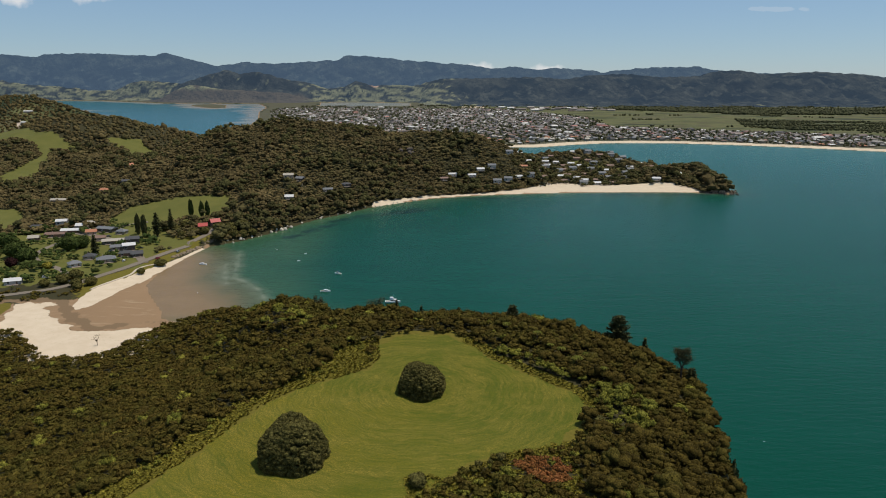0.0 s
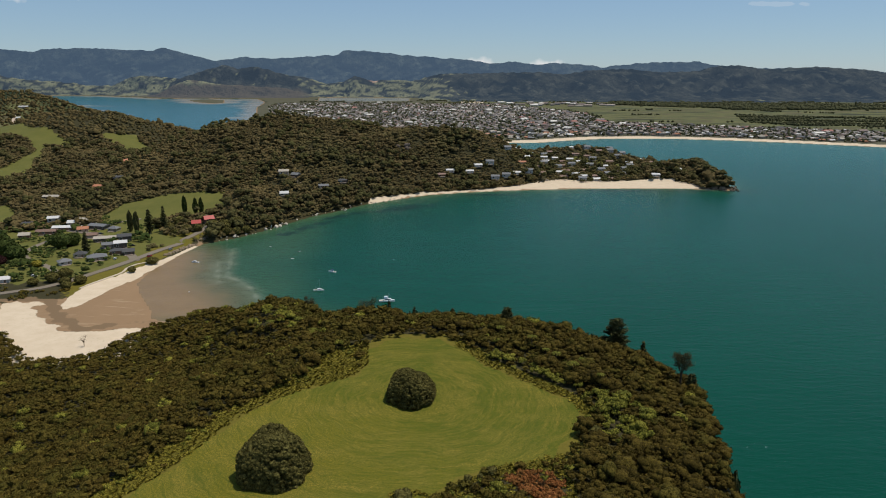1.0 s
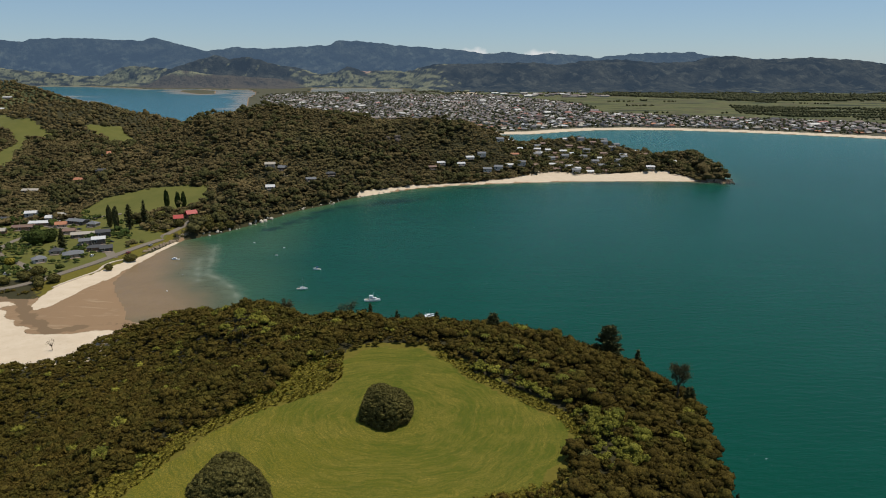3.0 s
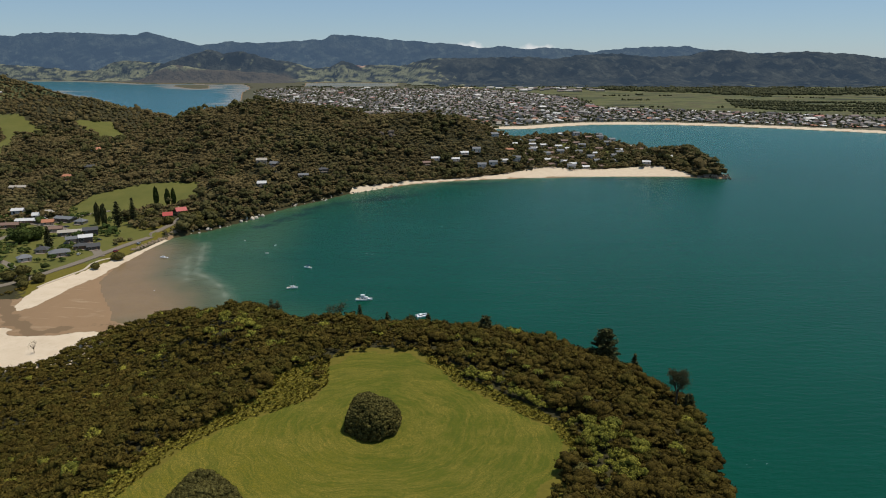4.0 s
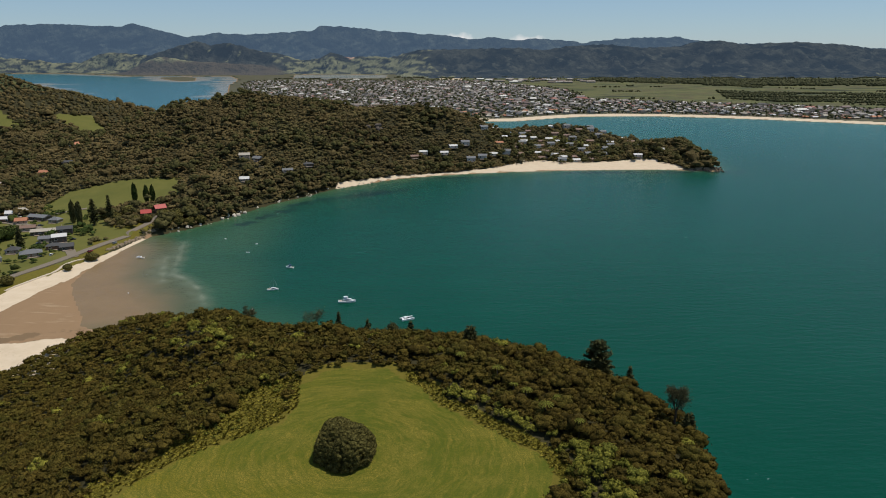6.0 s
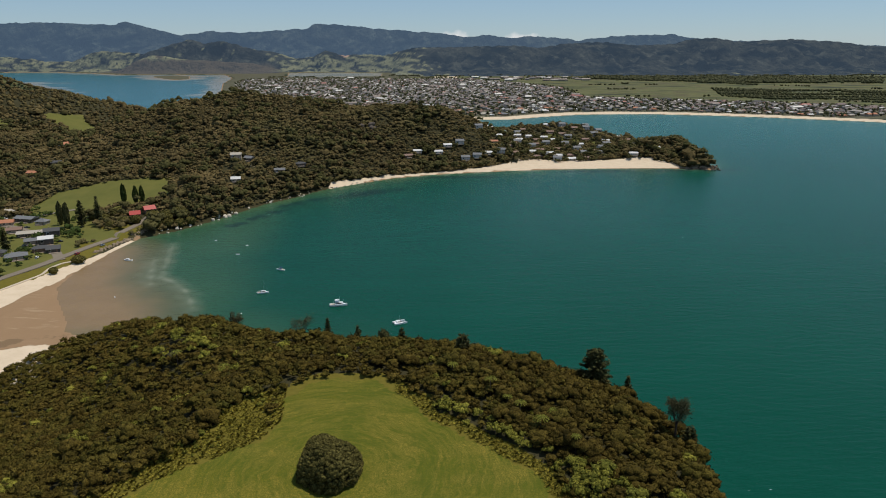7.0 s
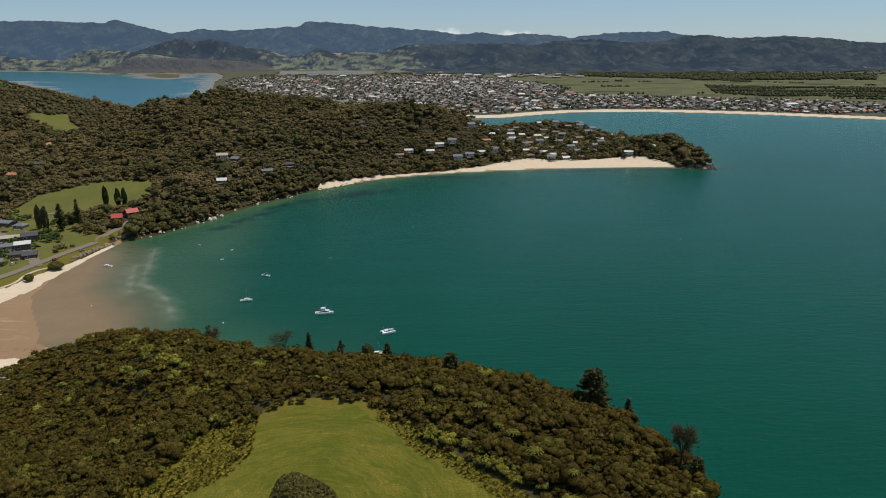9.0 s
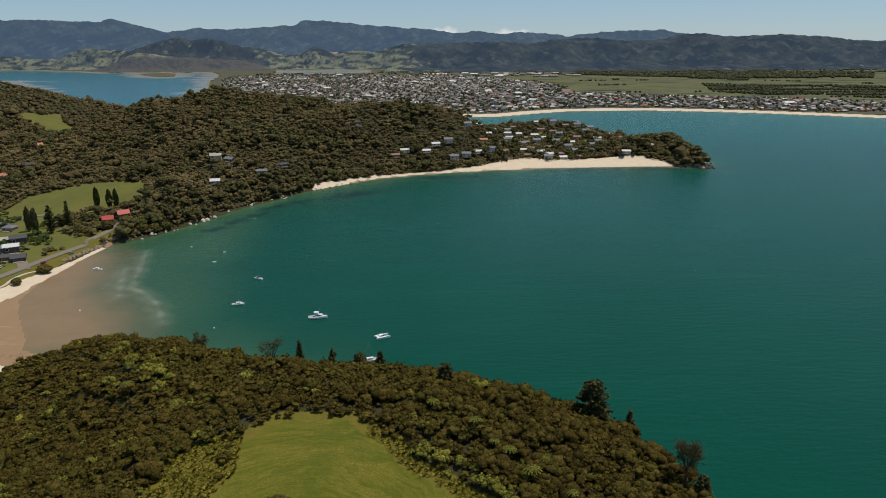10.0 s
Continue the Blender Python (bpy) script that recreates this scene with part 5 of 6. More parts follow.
# ---- houses ----
ROOFS = {"white": plain("white_iron_roof", (0.58, 0.56, 0.53), 0.6, 0.1, spec=0.2), "grey": plain("grey_iron_roof", (0.165, 0.165, 0.165), 0.65, 0.2, spec=0.2), "slate": plain("slate_roof", (0.075, 0.073, 0.072), 0.7, 0.2, spec=0.2),
         "brown": plain("brown_tile_roof", (0.20, 0.12, 0.085), 0.7, 0.2), "red": plain("red_iron_roof", (0.42, 0.045, 0.032), 0.5, 0.08), "orange": plain("terracotta_roof", (0.42, 0.17, 0.085), 0.7, 0.15),
         "blue": plain("blue_iron_roof", (0.20, 0.32, 0.46), 0.5, 0.1), "cream": plain("cream_iron_roof", (0.40, 0.35, 0.28), 0.6, 0.15, spec=0.2)}
WALLS = {"pale": plain("pale_weatherboard", (0.30, 0.26, 0.20), 0.7, 0.08), "white": plain("white_weatherboard", (0.46, 0.43, 0.38), 0.6, 0.05), "wood": plain("stained_timber", (0.19, 0.115, 0.07), 0.75, 0.2),
         "dark": plain("dark_cladding", (0.085, 0.072, 0.060), 0.7, 0.15), "tan": plain("tan_block", (0.42, 0.32, 0.23), 0.8, 0.1)}
FRAME = plain("window_frame", (0.7, 0.7, 0.68), 0.5, 0.05)
DOORS = plain("door_paint", (0.16, 0.10, 0.07), 0.5, 0.1)
DECK = plain("deck_boards", (0.30, 0.23, 0.17), 0.8, 0.2)


def gable_walls(w, d, h, rise, hip):
    bm = bmesh.new()
    x, y = w / 2, d / 2
    if hip:
        box(bm, -x, x, -y, y, -1.2, h)
    else:
        solid(bm, [(-x, -y, -1.2), (x, -y, -1.2), (x, y, -1.2), (-x, y, -1.2), (-x, -y, h), (x, -y, h), (x, y, h), (-x, y, h), (-x, 0, h + rise), (x, 0, h + rise)],
              [(3, 2, 1, 0), (0, 1, 5, 4), (2, 3, 7, 6), (1, 2, 6, 9, 5), (3, 0, 4, 8, 7), (4, 5, 9, 8), (6, 7, 8, 9)])
    return bm


def roof_mesh(w, d, h, rise, hip, eave=0.6, thick=0.18):
    bm = bmesh.new()
    x, y, e = w / 2 + eave, d / 2 + eave, rise * eave / (d / 2)
    rx = w / 2 - d / 2 if hip else x
    low, top = h - e, h + rise
    lower = [(-x, -y, low), (x, -y, low), (x, y, low), (-x, y, low), (-rx, 0, top), (rx, 0, top)]
    solid(bm, lower + [(a, b, c + thick) for a, b, c in lower],
          [(6, 7, 11, 10), (8, 9, 10, 11), (7, 8, 11), (9, 6, 10), (1, 0, 4, 5), (3, 2, 5, 4), (2, 1, 5), (0, 3, 4), (0, 1, 7, 6), (1, 2, 8, 7), (2, 3, 9, 8), (3, 0, 6, 9)])
    return bm


def house(w, d, h, rise, roof, wall, hip, label, group, name="house", extras=True):
    """A dwelling at the origin: walls, thick roof with eaves, framed windows, a door, a deck and a chimney."""
    ob = thing(name, 0, 0, -60, 0, label, "house", group)
    part("wall", gable_walls(w, d, h, rise, hip), WALLS[wall], ob)
    r = part("roof", roof_mesh(w, d, h, rise, hip), ROOFS[roof], ob)
    bm = bmesh.new()
    box(bm, -w * 0.2, -w * 0.2 + 0.6, 0.3, 0.9, h + rise * 0.3, h + rise + 0.8)
    part("chimney", bm, WALLS["tan"], r)
    n = max(2, int(w / 4))
    for side in (-1, 1):
        for k in range(n):
            cx = (k + 0.5) / n * w - w / 2
            y = side * (d / 2 + 0.03)
            bm = bmesh.new()
            if side < 0 and k == n // 2:
                box(bm, cx - 0.5, cx + 0.5, y - 0.03, y + 0.03, 0.05, 2.1)
                part("door", bm, DOORS, ob)
                continue
            box(bm, cx - 0.95, cx + 0.95, y - 0.03, y + 0.03, h * 0.32, h * 0.84)
            win = part("window", bm, FRAME, ob)
            bm = bmesh.new()
            y += side * 0.035
            box(bm, cx - 0.83, cx + 0.83, y - 0.02, y + 0.02, h * 0.36, h * 0.80)
            part("pane", bm, GLASS, win)
    if extras:
        bm = bmesh.new()
        box(bm, -w * 0.35, w * 0.35, -d / 2 - 2.6, -d / 2 - 0.04, -0.9, 0.0)
        part("deck", bm, DECK, ob)
    return ob


def settle_houses(spots, models, label_of, group):
    made = {}
    for (x, y, turn), key in zip(spots, models):
        z = float(land_height(x, y)) + 0.35
        if key not in made:
            w, d, h, rise, roof, wall, hip = key
            made[key] = house(w, d, h, rise, roof, wall, hip, label_of(*key), group)
            made[key].matrix_basis = pose(x, y, z, 0, 0, turn)
        else:
            copy_thing(made[key], pose(x, y, z, 0, 0, turn))


def words(w, d, h, rise, roof, wall, hip):
    size = "two-storey" if h > 4 else ("long" if w > 18 else "low")
    top = {"white": "white iron", "grey": "grey iron", "slate": "dark slate", "brown": "brown tiled", "red": "bright red iron", "orange": "terracotta", "blue": "blue iron", "cream": "cream iron"}[roof]
    side = {"pale": "pale weatherboard", "white": "white weatherboard", "wood": "stained timber", "dark": "dark clad", "tan": "tan block"}[wall]
    return f"{size} {side} house under a {top} {'hipped' if hip else 'gabled'} roof"


A, Bm, C = (11, 7, 2.6, 1.5), (9, 7, 2.6, 1.9), (18, 8, 2.7, 1.4)
settle_houses(HAMLET, [(*A, "white", "white", False), (*A, "slate", "pale", False), (10, 8, 4.6, 1.6, "white", "white", False), (*Bm, "white", "pale", False), (*A, "cream", "pale", False), (18, 9, 3.0, 1.4, "grey", "dark", False),
              (*C, "brown", "wood", False), (*C, "white", "wood", False), (*Bm, "orange", "tan", False), (*Bm, "grey", "pale", True), (*C, "cream", "dark", False), (*A, "brown", "pale", False), (11, 8, 4.6, 1.8, "slate", "dark", False),
              (*A, "grey", "pale", False), (10, 8, 4.6, 1.6, "white", "dark", False), (*A, "slate", "wood", True), (*Bm, "slate", "dark", False), (14, 9, 2.7, 2.0, "grey", "pale", True), (*Bm, "slate", "pale", True),
              (*Bm, "cream", "wood", False), (*Bm, "grey", "white", True), (9, 7.5, 3.2, 2.6, "red", "wood", False), (8, 7, 3.0, 2.4, "red", "wood", False)], words, "houses of the hamlet by the creek beach")
settle_houses(HILLSIDE, [(18, 8, 2.7, 1.4, "cream", "tan", False), (11, 8, 4.6, 1.8, "orange", "wood", False), (14, 9, 3.0, 2.0, "orange", "white", False), (*A, "slate", "dark", False), (9, 8, 4.6, 1.8, "white", "white", False), (18, 9, 3.0, 1.4, "white", "pale", False),
              (11, 8, 4.6, 1.8, "cream", "tan", False), (*Bm, "grey", "dark", False), (*Bm, "white", "pale", False), (*A, "grey", "tan", False), (*A, "slate", "dark", True)],
              words, "houses on the wooded hillside")
kinds = [(*A, "white", "white", False), (*Bm, "grey", "pale", True), (11, 8, 4.6, 1.8, "grey", "white", False), (*A, "cream", "pale", False), (11, 8, 4.6, 1.8, "white", "pale", False), (*A, "brown", "wood", False), (*Bm, "slate", "white", False), (*A, "white", "pale", True)]
picked = [kinds[(k * 5 + k // 3) % 8] for k in range(len(VILLAGE))]
picked[6], picked[7], picked[30], picked[4] = (11, 8, 4.6, 1.8, "blue", "white", False), (*A, "orange", "pale", False), (*A, "orange", "tan", False), (11, 8, 4.6, 1.8, "grey", "white", False)
settle_houses(VILLAGE, picked, words, "houses of the beach village")

# trees in the village gardens, before and between the houses
vr = np.random.RandomState(64)
vx, vy = [], []
for hx_, hy_, _ in VILLAGE:
    for k in range(9):
        a = vr.uniform(3.3, 6.1) if k < 6 else vr.uniform(0, 6.28)
        vx.append(hx_ + (7.5 + vr.uniform(0, 4)) * math.cos(a) * 1.3)
        vy.append(hy_ + (7.5 + vr.uniform(0, 4)) * math.sin(a))
vx, vy = np.array(vx), np.array(vy)
ok = (shore_gap(vx, vy) > 36) & (from_yards(vx, vy) > 5.0)
vx, vy = vx[ok], vy[ok]
village_trees = new("village_trees", canopy("village_trees", np.stack([vx, vy, land_height(vx, vy), 1.5 + 3.6 * vr.uniform(0, 1, len(vx)) ** 1.7, vr.uniform(0, 1, len(vx))], 1), shapes, TALL, vr, 0.5))
tagged(village_trees, "dark olive garden trees between the beach village's houses", "trees", kind="stuff")

# large round trees in a row above the narrow end of the white beach, and over the tip of the spit
rr = np.random.RandomState(66)
bx, by = [], []
for px_, py_ in ((-98, 806), (-88, 818), (-79, 827), (-64, 843), (-55, 850), (-40, 862), (-28, 872), (-17, 880), (0, 890), (10, 895), (26, 902), (38, 912), (62, 917), (72, 920), (95, 932), (104, 936), (-50, 864), (-20, 892), (18, 912), (48, 930)):
    bx.append(px_ + rr.uniform(-2, 2))
    by.append(py_ + rr.uniform(-2, 2))
tip_x, tip_y = scatter(rr, 318, 402, 905, 1110, 8.0, lambda x, y: (shore_gap(x, y) > 4) & (shore_gap(x, y) > 4 + 44 * smooth(376, 346, x)) & (from_yards(x, y) > 6) & (rr.uniform(size=x.shape) < 0.85))
bx, by = np.concatenate([bx, tip_x]), np.concatenate([by, tip_y])
shore_trees = new("shore_trees", canopy("shore_trees", np.stack([bx, by, land_height(bx, by), 3.4 + 3.2 * rr.uniform(0, 1, len(bx)), 0.6 * rr.uniform(0, 1, len(bx))], 1), tall_shapes, TALL, rr, 0.45))
tagged(shore_trees, "broad round dark green trees along the white beach and its point", "trees", kind="stuff")

# ---- the road by the creek beach ----
TAR = plain("tarseal", (0.205, 0.168, 0.125), 0.9, 0.15, 0.6, spec=0.2)


def ribbon(name, line, width, lift, mat, label, category):
    """A strip of road laid along a line over the land."""
    pts = []
    for a, b, c, d in zip([line[0]] + line[:-2], line[:-1], line[1:], line[2:] + [line[-1]]):
        for k in range(8):
            t = k / 8
            pts.append(tuple(0.5 * (2 * b[i] + (c[i] - a[i]) * t + (2 * a[i] - 5 * b[i] + 4 * c[i] - d[i]) * t * t + (3 * b[i] - a[i] - 3 * c[i] + d[i]) * t ** 3) for i in (0, 1)))
    p = np.array(pts)
    n = np.gradient(p, axis=0)
    n = np.stack([-n[:, 1], n[:, 0]], 1) / np.linalg.norm(n, axis=1)[:, None]
    rows = [p + n * (width * s) for s in (-0.5, -0.17, 0.17, 0.5)]
    x, y = np.concatenate([r[:, 0] for r in rows]), np.concatenate([r[:, 1] for r in rows])
    zc = np.maximum(land_height(p[:, 0], p[:, 1]), 1.2)
    zz = np.maximum(land_height(x, y), np.tile(zc, 4)) + lift
    m = len(p)
    up = np.stack([x, y, zz], 1)
    v = np.concatenate([up, up - [0, 0, 0.6]])
    f = []
    for s in range(3):
        for k in range(m - 1):
            f.append((s * m + k, s * m + k + 1, (s + 1) * m + k + 1, (s + 1) * m + k))
    for k in range(m - 1):
        for s, flip in ((0, 0), (3, 1)):
            q = (s * m + k, s * m + k + 1, 4 * m + s * m + k + 1, 4 * m + s * m + k)
            f.append(q[::-1] if not flip else q)
    ob = new(name, np_mesh(name, v, np.array(f), mat))
    return tagged(ob, label, category, kind="structure")


ribbon("road", ROAD, 6.0, 0.5, TAR, "grey sealed road along the creek beach", "road")
ribbon("road_branch", [(-274, 487), (-300, 520), (-345, 560), (-352, 610), (-330, 668), (-300, 690)], 5.0, 0.22, TAR, "narrow grey lane through the hamlet", "road")
ribbon("road_court", [(-246, 545), (-268, 576), (-292, 598), (-322, 632), (-372, 655)], 7.0, 0.30, TAR, "wide grey forecourt lane between the houses", "road")
ribbon("driveway", [(-770, 1265), (-850, 1380), (-905, 1480), (-922, 1512), (-941, 1551)], 7.0, 0.5, plain("pale_clay", (0.46, 0.36, 0.28), 0.95), "pale clay driveway cut up a grassy hillside", "road")
ribbon("beach_path", [(-253, 470), (-251, 480), (-247, 496), (-243, 512), (-244, 526), (-241, 538), (-233, 546)], 1.8, 0.35, plain("gravel_path", (0.52, 0.43, 0.32), 0.95), "pale gravel path above the beach", "path")

# ---- cars ----
RUBBER = plain("tyre_rubber", (0.02, 0.02, 0.02), 0.9)
PAINT = [plain("car_white", (0.75, 0.75, 0.75), 0.3, 0.03), plain("car_silver", (0.4, 0.41, 0.42), 0.3, 0.05, metal=0.5), plain("car_red", (0.35, 0.03, 0.03), 0.3, 0.05), plain("car_dark", (0.03, 0.035, 0.045), 0.3, 0.05)]


def car(paint, colour):
    ob = thing("car", 0, 0, -60, 0, f"{colour} car parked beside the houses", "car", "parked cars")
    bm = bmesh.new()
    solid(bm, [(-2.2, -0.85, 0.3), (2.2, -0.85, 0.3), (2.2, 0.85, 0.3), (-2.2, 0.85, 0.3), (-2.2, -0.8, 0.95), (2.15, -0.8, 0.8), (2.15, 0.8, 0.8), (-2.2, 0.8, 0.95)],
          [(3, 2, 1, 0), (4, 5, 6, 7), (0, 1, 5, 4), (1, 2, 6, 5), (2, 3, 7, 6), (3, 0, 4, 7)])
    bmesh.ops.bevel(bm, geom=bm.edges[:], offset=0.1, segments=2, affect="EDGES")
    part("body", bm, paint, ob)
    bm = bmesh.new()
    solid(bm, [(-2.0, -0.76, 0.9), (1.0, -0.76, 0.85), (1.0, 0.76, 0.85), (-2.0, 0.76, 0.9), (-1.6, -0.62, 1.45), (0.35, -0.62, 1.45), (0.35, 0.62, 1.45), (-1.6, 0.62, 1.45)],
          [(3, 2, 1, 0), (4, 5, 6, 7), (0, 1, 5, 4), (1, 2, 6, 5), (2, 3, 7, 6), (3, 0, 4, 7)])
    cab = part("glasshouse", bm, GLASS, ob)
    bm = bmesh.new()
    box(bm, -1.58, 0.33, -0.6, 0.6, 1.452, 1.5)
    part("roof_panel", bm, paint, cab)
    for sx in (-1.35, 1.35):
        for sy in (-0.8, 0.8):
            bm = bmesh.new()
            limb(bm, (sx, sy - 0.1, 0.32), (sx, sy + 0.1, 0.32), 0.32, 0.32, 12)
            part("wheel", bm, RUBBER, ob)
    return ob


cars = [car(p, c) for p, c in zip(PAINT, ("white", "silver", "dark red", "black"))]
for k, (x, y, a) in enumerate(((-352, 664, 20), (-336, 664, 60), (-344, 676, 15), (-317, 634, 40), (-264, 548, 100), (-268, 590, 10), (-291, 604, 30), (-308, 506, 110), (-302, 500, 20), (-289, 578, 40), (-241, 560, 70), (-233, 584, 75))):
    m = pose(x, y, max(float(land_height(x, y)), 1.2) + (0.3 if k > 9 else 0.02), 0, 0, a)
    if k < 4:
        cars[k].matrix_basis = m
    else:
        copy_thing(cars[(k * 3) % 4], m)

# ---- rocks along the water's edge ----
STONE = plain("pale_rock", (0.50, 0.44, 0.35), 0.9, 0.35, 0.8, spec=0.2)
RUBBLE = plain("tan_rubble", (0.27, 0.205, 0.135), 0.95, 0.3, 0.8, spec=0.15)
DARKSTONE = plain("dark_rock", (0.12, 0.095, 0.075), 0.9, 0.3, 0.8, spec=0.2)


def rock_mesh(seed, mat):
    r = np.random.RandomState(seed)
    v, f = ICO1
    d = r.normal(size=(9, 3))
    d /= np.linalg.norm(d, axis=1)[:, None]
    w = v.copy()
    for n in d:
        over = np.maximum(w @ n - r.uniform(0.55, 0.8), 0)
        w -= over[:, None] * n
    return np_mesh("rock", w * [1, 0.8, 0.75], f, mat)


rock_meshes = [rock_mesh(k, STONE) for k in range(4)] + [rock_mesh(9 + k, DARKSTONE) for k in range(3)] + [rock_mesh(20 + k, RUBBLE) for k in range(4)]


def rocks_along(line, count, small, big, pick, label, group, spread=2.5, seed=0):
    r = np.random.RandomState(seed)
    p = np.array(line, float)
    seg = np.concatenate([[0], np.cumsum(np.hypot(*np.diff(p, axis=0).T))])
    for s in np.sort(r.uniform(0, seg[-1], count)):
        x, y = np.interp(s, seg, p[:, 0]) + r.normal(scale=spread), np.interp(s, seg, p[:, 1]) + r.normal(scale=spread)
        z = max(float(land_height(x, y)), -0.4)
        k = r.uniform(small, big) * (1.7 if r.uniform() < 0.12 else 1)
        ob = new("rock", rock_meshes[pick[r.randint(len(pick))]])
        ob.matrix_basis = Matrix.LocRotScale((x, y, z + 0.25 * k), Euler((r.uniform(-0.4, 0.4), r.uniform(-0.4, 0.4), r.uniform(0, 6))), (k, k, k * r.uniform(0.8, 1.3)))
        tagged(ob, label, "rock", group)


rocks_along([(-205, 624), (-190, 636), (-171, 669), (-156, 701), (-138, 737), (-117, 763), (-100, 792)], 40, 0.5, 1.6, (0, 1, 2, 3), "pale weathered boulder at the foot of the wooded bank", "boulders along the wooded shore", 2.2, 1)
rocks_along([(-171, 666), (-160, 690)], 6, 2.2, 3.2, (0, 1, 3), "large pale rock stack below overhanging trees", "boulders along the wooded shore", 2.0, 7)
rocks_along([(-231, 566), (-226, 585), (-221, 602), (-215, 622), (-212, 630)], 230, 0.6, 1.2, (7, 8, 9, 10), "tan stone of the rubble wall below the road", "rubble wall below the road", 1.3, 2)
rocks_along([(364, 918), (384, 909), (394, 914), (398, 945)], 30, 1.0, 2.4, (4, 5, 6), "dark wave-worn rock at the tip of the spit", "rocks at the tip of the spit", 3.5, 3)
rocks_along([(96, 170), (99, 200), (95, 232), (80, 262)], 22, 1.0, 2.8, (4, 5, 0), "wave-worn rock at the foot of the cliff", "rocks below the headland cliff", 2.5, 4)
rocks_along([(-68, 986), (-44, 991)], 4, 3.5, 5.0, (4, 5, 6), "grey bare rock face among the trees on the hilltop", "rock faces on the wooded hill", 3.0, 8)
rocks_along([(-95, 800), (-60, 834), (-30, 858)], 16, 0.7, 1.6, (0, 2, 3, 4), "small pale rock on the narrow shore", "rocks on the narrow shore", 2.0, 5)

# ---- trees of the hamlet ----
for k, (x, y, r_, h_, mt) in enumerate(((-361, 562, 10, 15, 0), (-342, 545, 9, 14, 0), (-384, 591, 8, 14, 0), (-328, 585, 9, 15, 0), (-322, 594, 7, 12, 0), (-281, 486, 5, 8, 1), (-276, 495, 5, 9, 1), (-267, 478, 4.5, 7, 1),
                                         (-258, 482, 4.5, 7, 1), (-262, 470, 4, 6, 1), (-290, 478, 4, 6, 1), (-390, 656, 5, 8, 0), (-315, 526, 4, 6, 2), (-231, 541, 5, 6.5, 1), (-236, 516, 3.2, 5.5, 1), (-346, 530, 5, 9, 3))):
    mats = (LUSH, DOME, FLAX, PURPLE)[mt]
    tell = ("broad leafy green garden tree beside the houses", "dense dark green coastal tree above the beach", "yellow-flowering shrub in a garden", "purple-leaved tree in a garden")[mt]
    round_tree(x, y, r_, h_, 520, mats, tell, 100 + k, lobes=11, trunk=0.35, size=0.11, group="garden trees")
for k, (x, y, r_, h_) in enumerate(((-246, 630, 4, 6), (-238, 640, 5, 7), (-228, 640, 5, 8), (-259, 650, 5, 7), (-252, 662, 6, 9), (-212, 640, 6, 9), (-205, 648, 7, 10), (-196, 655, 7, 11), (-218, 652, 6, 9), (-270, 655, 4, 6), (-208, 631, 5, 7), (-200, 636, 5.5, 8), (-192, 641, 5, 8), (-186, 650, 5.5, 8), (-203, 642, 6, 9))):
    round_tree(x, y, r_, h_, 480, DOME, "dark spreading tree above the rocky shore", 140 + k, lobes=11, trunk=0.35, size=0.12, group="trees above the rocky shore")
for k, (x, y, r_, h_) in enumerate(((-292, 641, 2.6, 21), (-283, 634, 2.8, 22), (-262, 700, 2.6, 21), (-250, 698, 2.4, 18), (-244, 697, 2.4, 18))):
    ob = round_tree(x, y, r_, h_, 620, LUSH if k > 1 else NEEDLE, "tall slim dark poplar at the edge of a paddock", 170 + k, lobes=9, trunk=0.3, size=0.2, group="poplars by the paddock")
conifer(-271, 634, 5.5, 24, 17, NEEDLE, "tall dark Norfolk pine by the paddock", 180, bare=0.12, tuft=0.8, power=0.6)
conifer(-260, 641, 4.6, 26, 18, NEEDLE, "tall pointed Norfolk pine by the paddock", 181, bare=0.1, tuft=0.75)
conifer(-299, 571, 4.4, 18, 14, NEEDLE, "dark conifer between the hamlet's houses", 182, bare=0.06, tuft=0.8)

# shrubs and hedges in the gardens
GARDEN = [(-420, 640), (-400, 690), (-340, 695), (-300, 668), (-262, 640), (-250, 570), (-262, 505), (-290, 478), (-340, 462), (-430, 500)]
gx1, gy1 = scatter(np.random.RandomState(8), -430, -240, 460, 700, 5.0, lambda x, y: (signed(GARDEN, x, y) > 0) & (from_yards(x, y) > 7.5) & (away(ROAD, x, y, False) > 5.5) & (wob(x, y, 22, 61) + 0.6 * wob(x, y, 8, 62) > 0.12))
gr = np.random.RandomState(9)
shrubs = new("garden_shrubs", canopy("garden_shrubs", np.stack([gx1, gy1, land_height(gx1, gy1), gr.uniform(1.4, 3.2, len(gx1)) * np.where(gr.uniform(size=len(gx1)) < 0.15, 1.8, 1), gr.uniform(0, 1, len(gx1))], 1), wood_shapes, LUSH, gr))
tagged(shrubs, "mixed green garden shrubs and hedges between the houses", "shrubs", kind="stuff")
dx1, dy1 = scatter(np.random.RandomState(10), -330, -220, 400, 610, 3.2, lambda x, y: (shore_gap(x, y) > 9) & (signed(SPIT, x, y) < -1) & (signed(FLATS, x, y) < -2) & (y < 468) & (away(ROAD, x, y, False) > 4.5) & (away(ROAD, x, y, False) < 22) & (signed(GARDEN, x, y) < 0) & (wob(x, y, 16, 63) > -0.1))
dunes = new("dune_scrub", canopy("dune_scrub", np.stack([dx1, dy1, land_height(dx1, dy1), gr.uniform(1.0, 2.2, len(dx1)), gr.uniform(0, 1, len(dx1))], 1), wood_shapes, BUSH, gr, 0.2))
tagged(dunes, "low olive scrub between the road and the sand", "shrubs", kind="stuff")

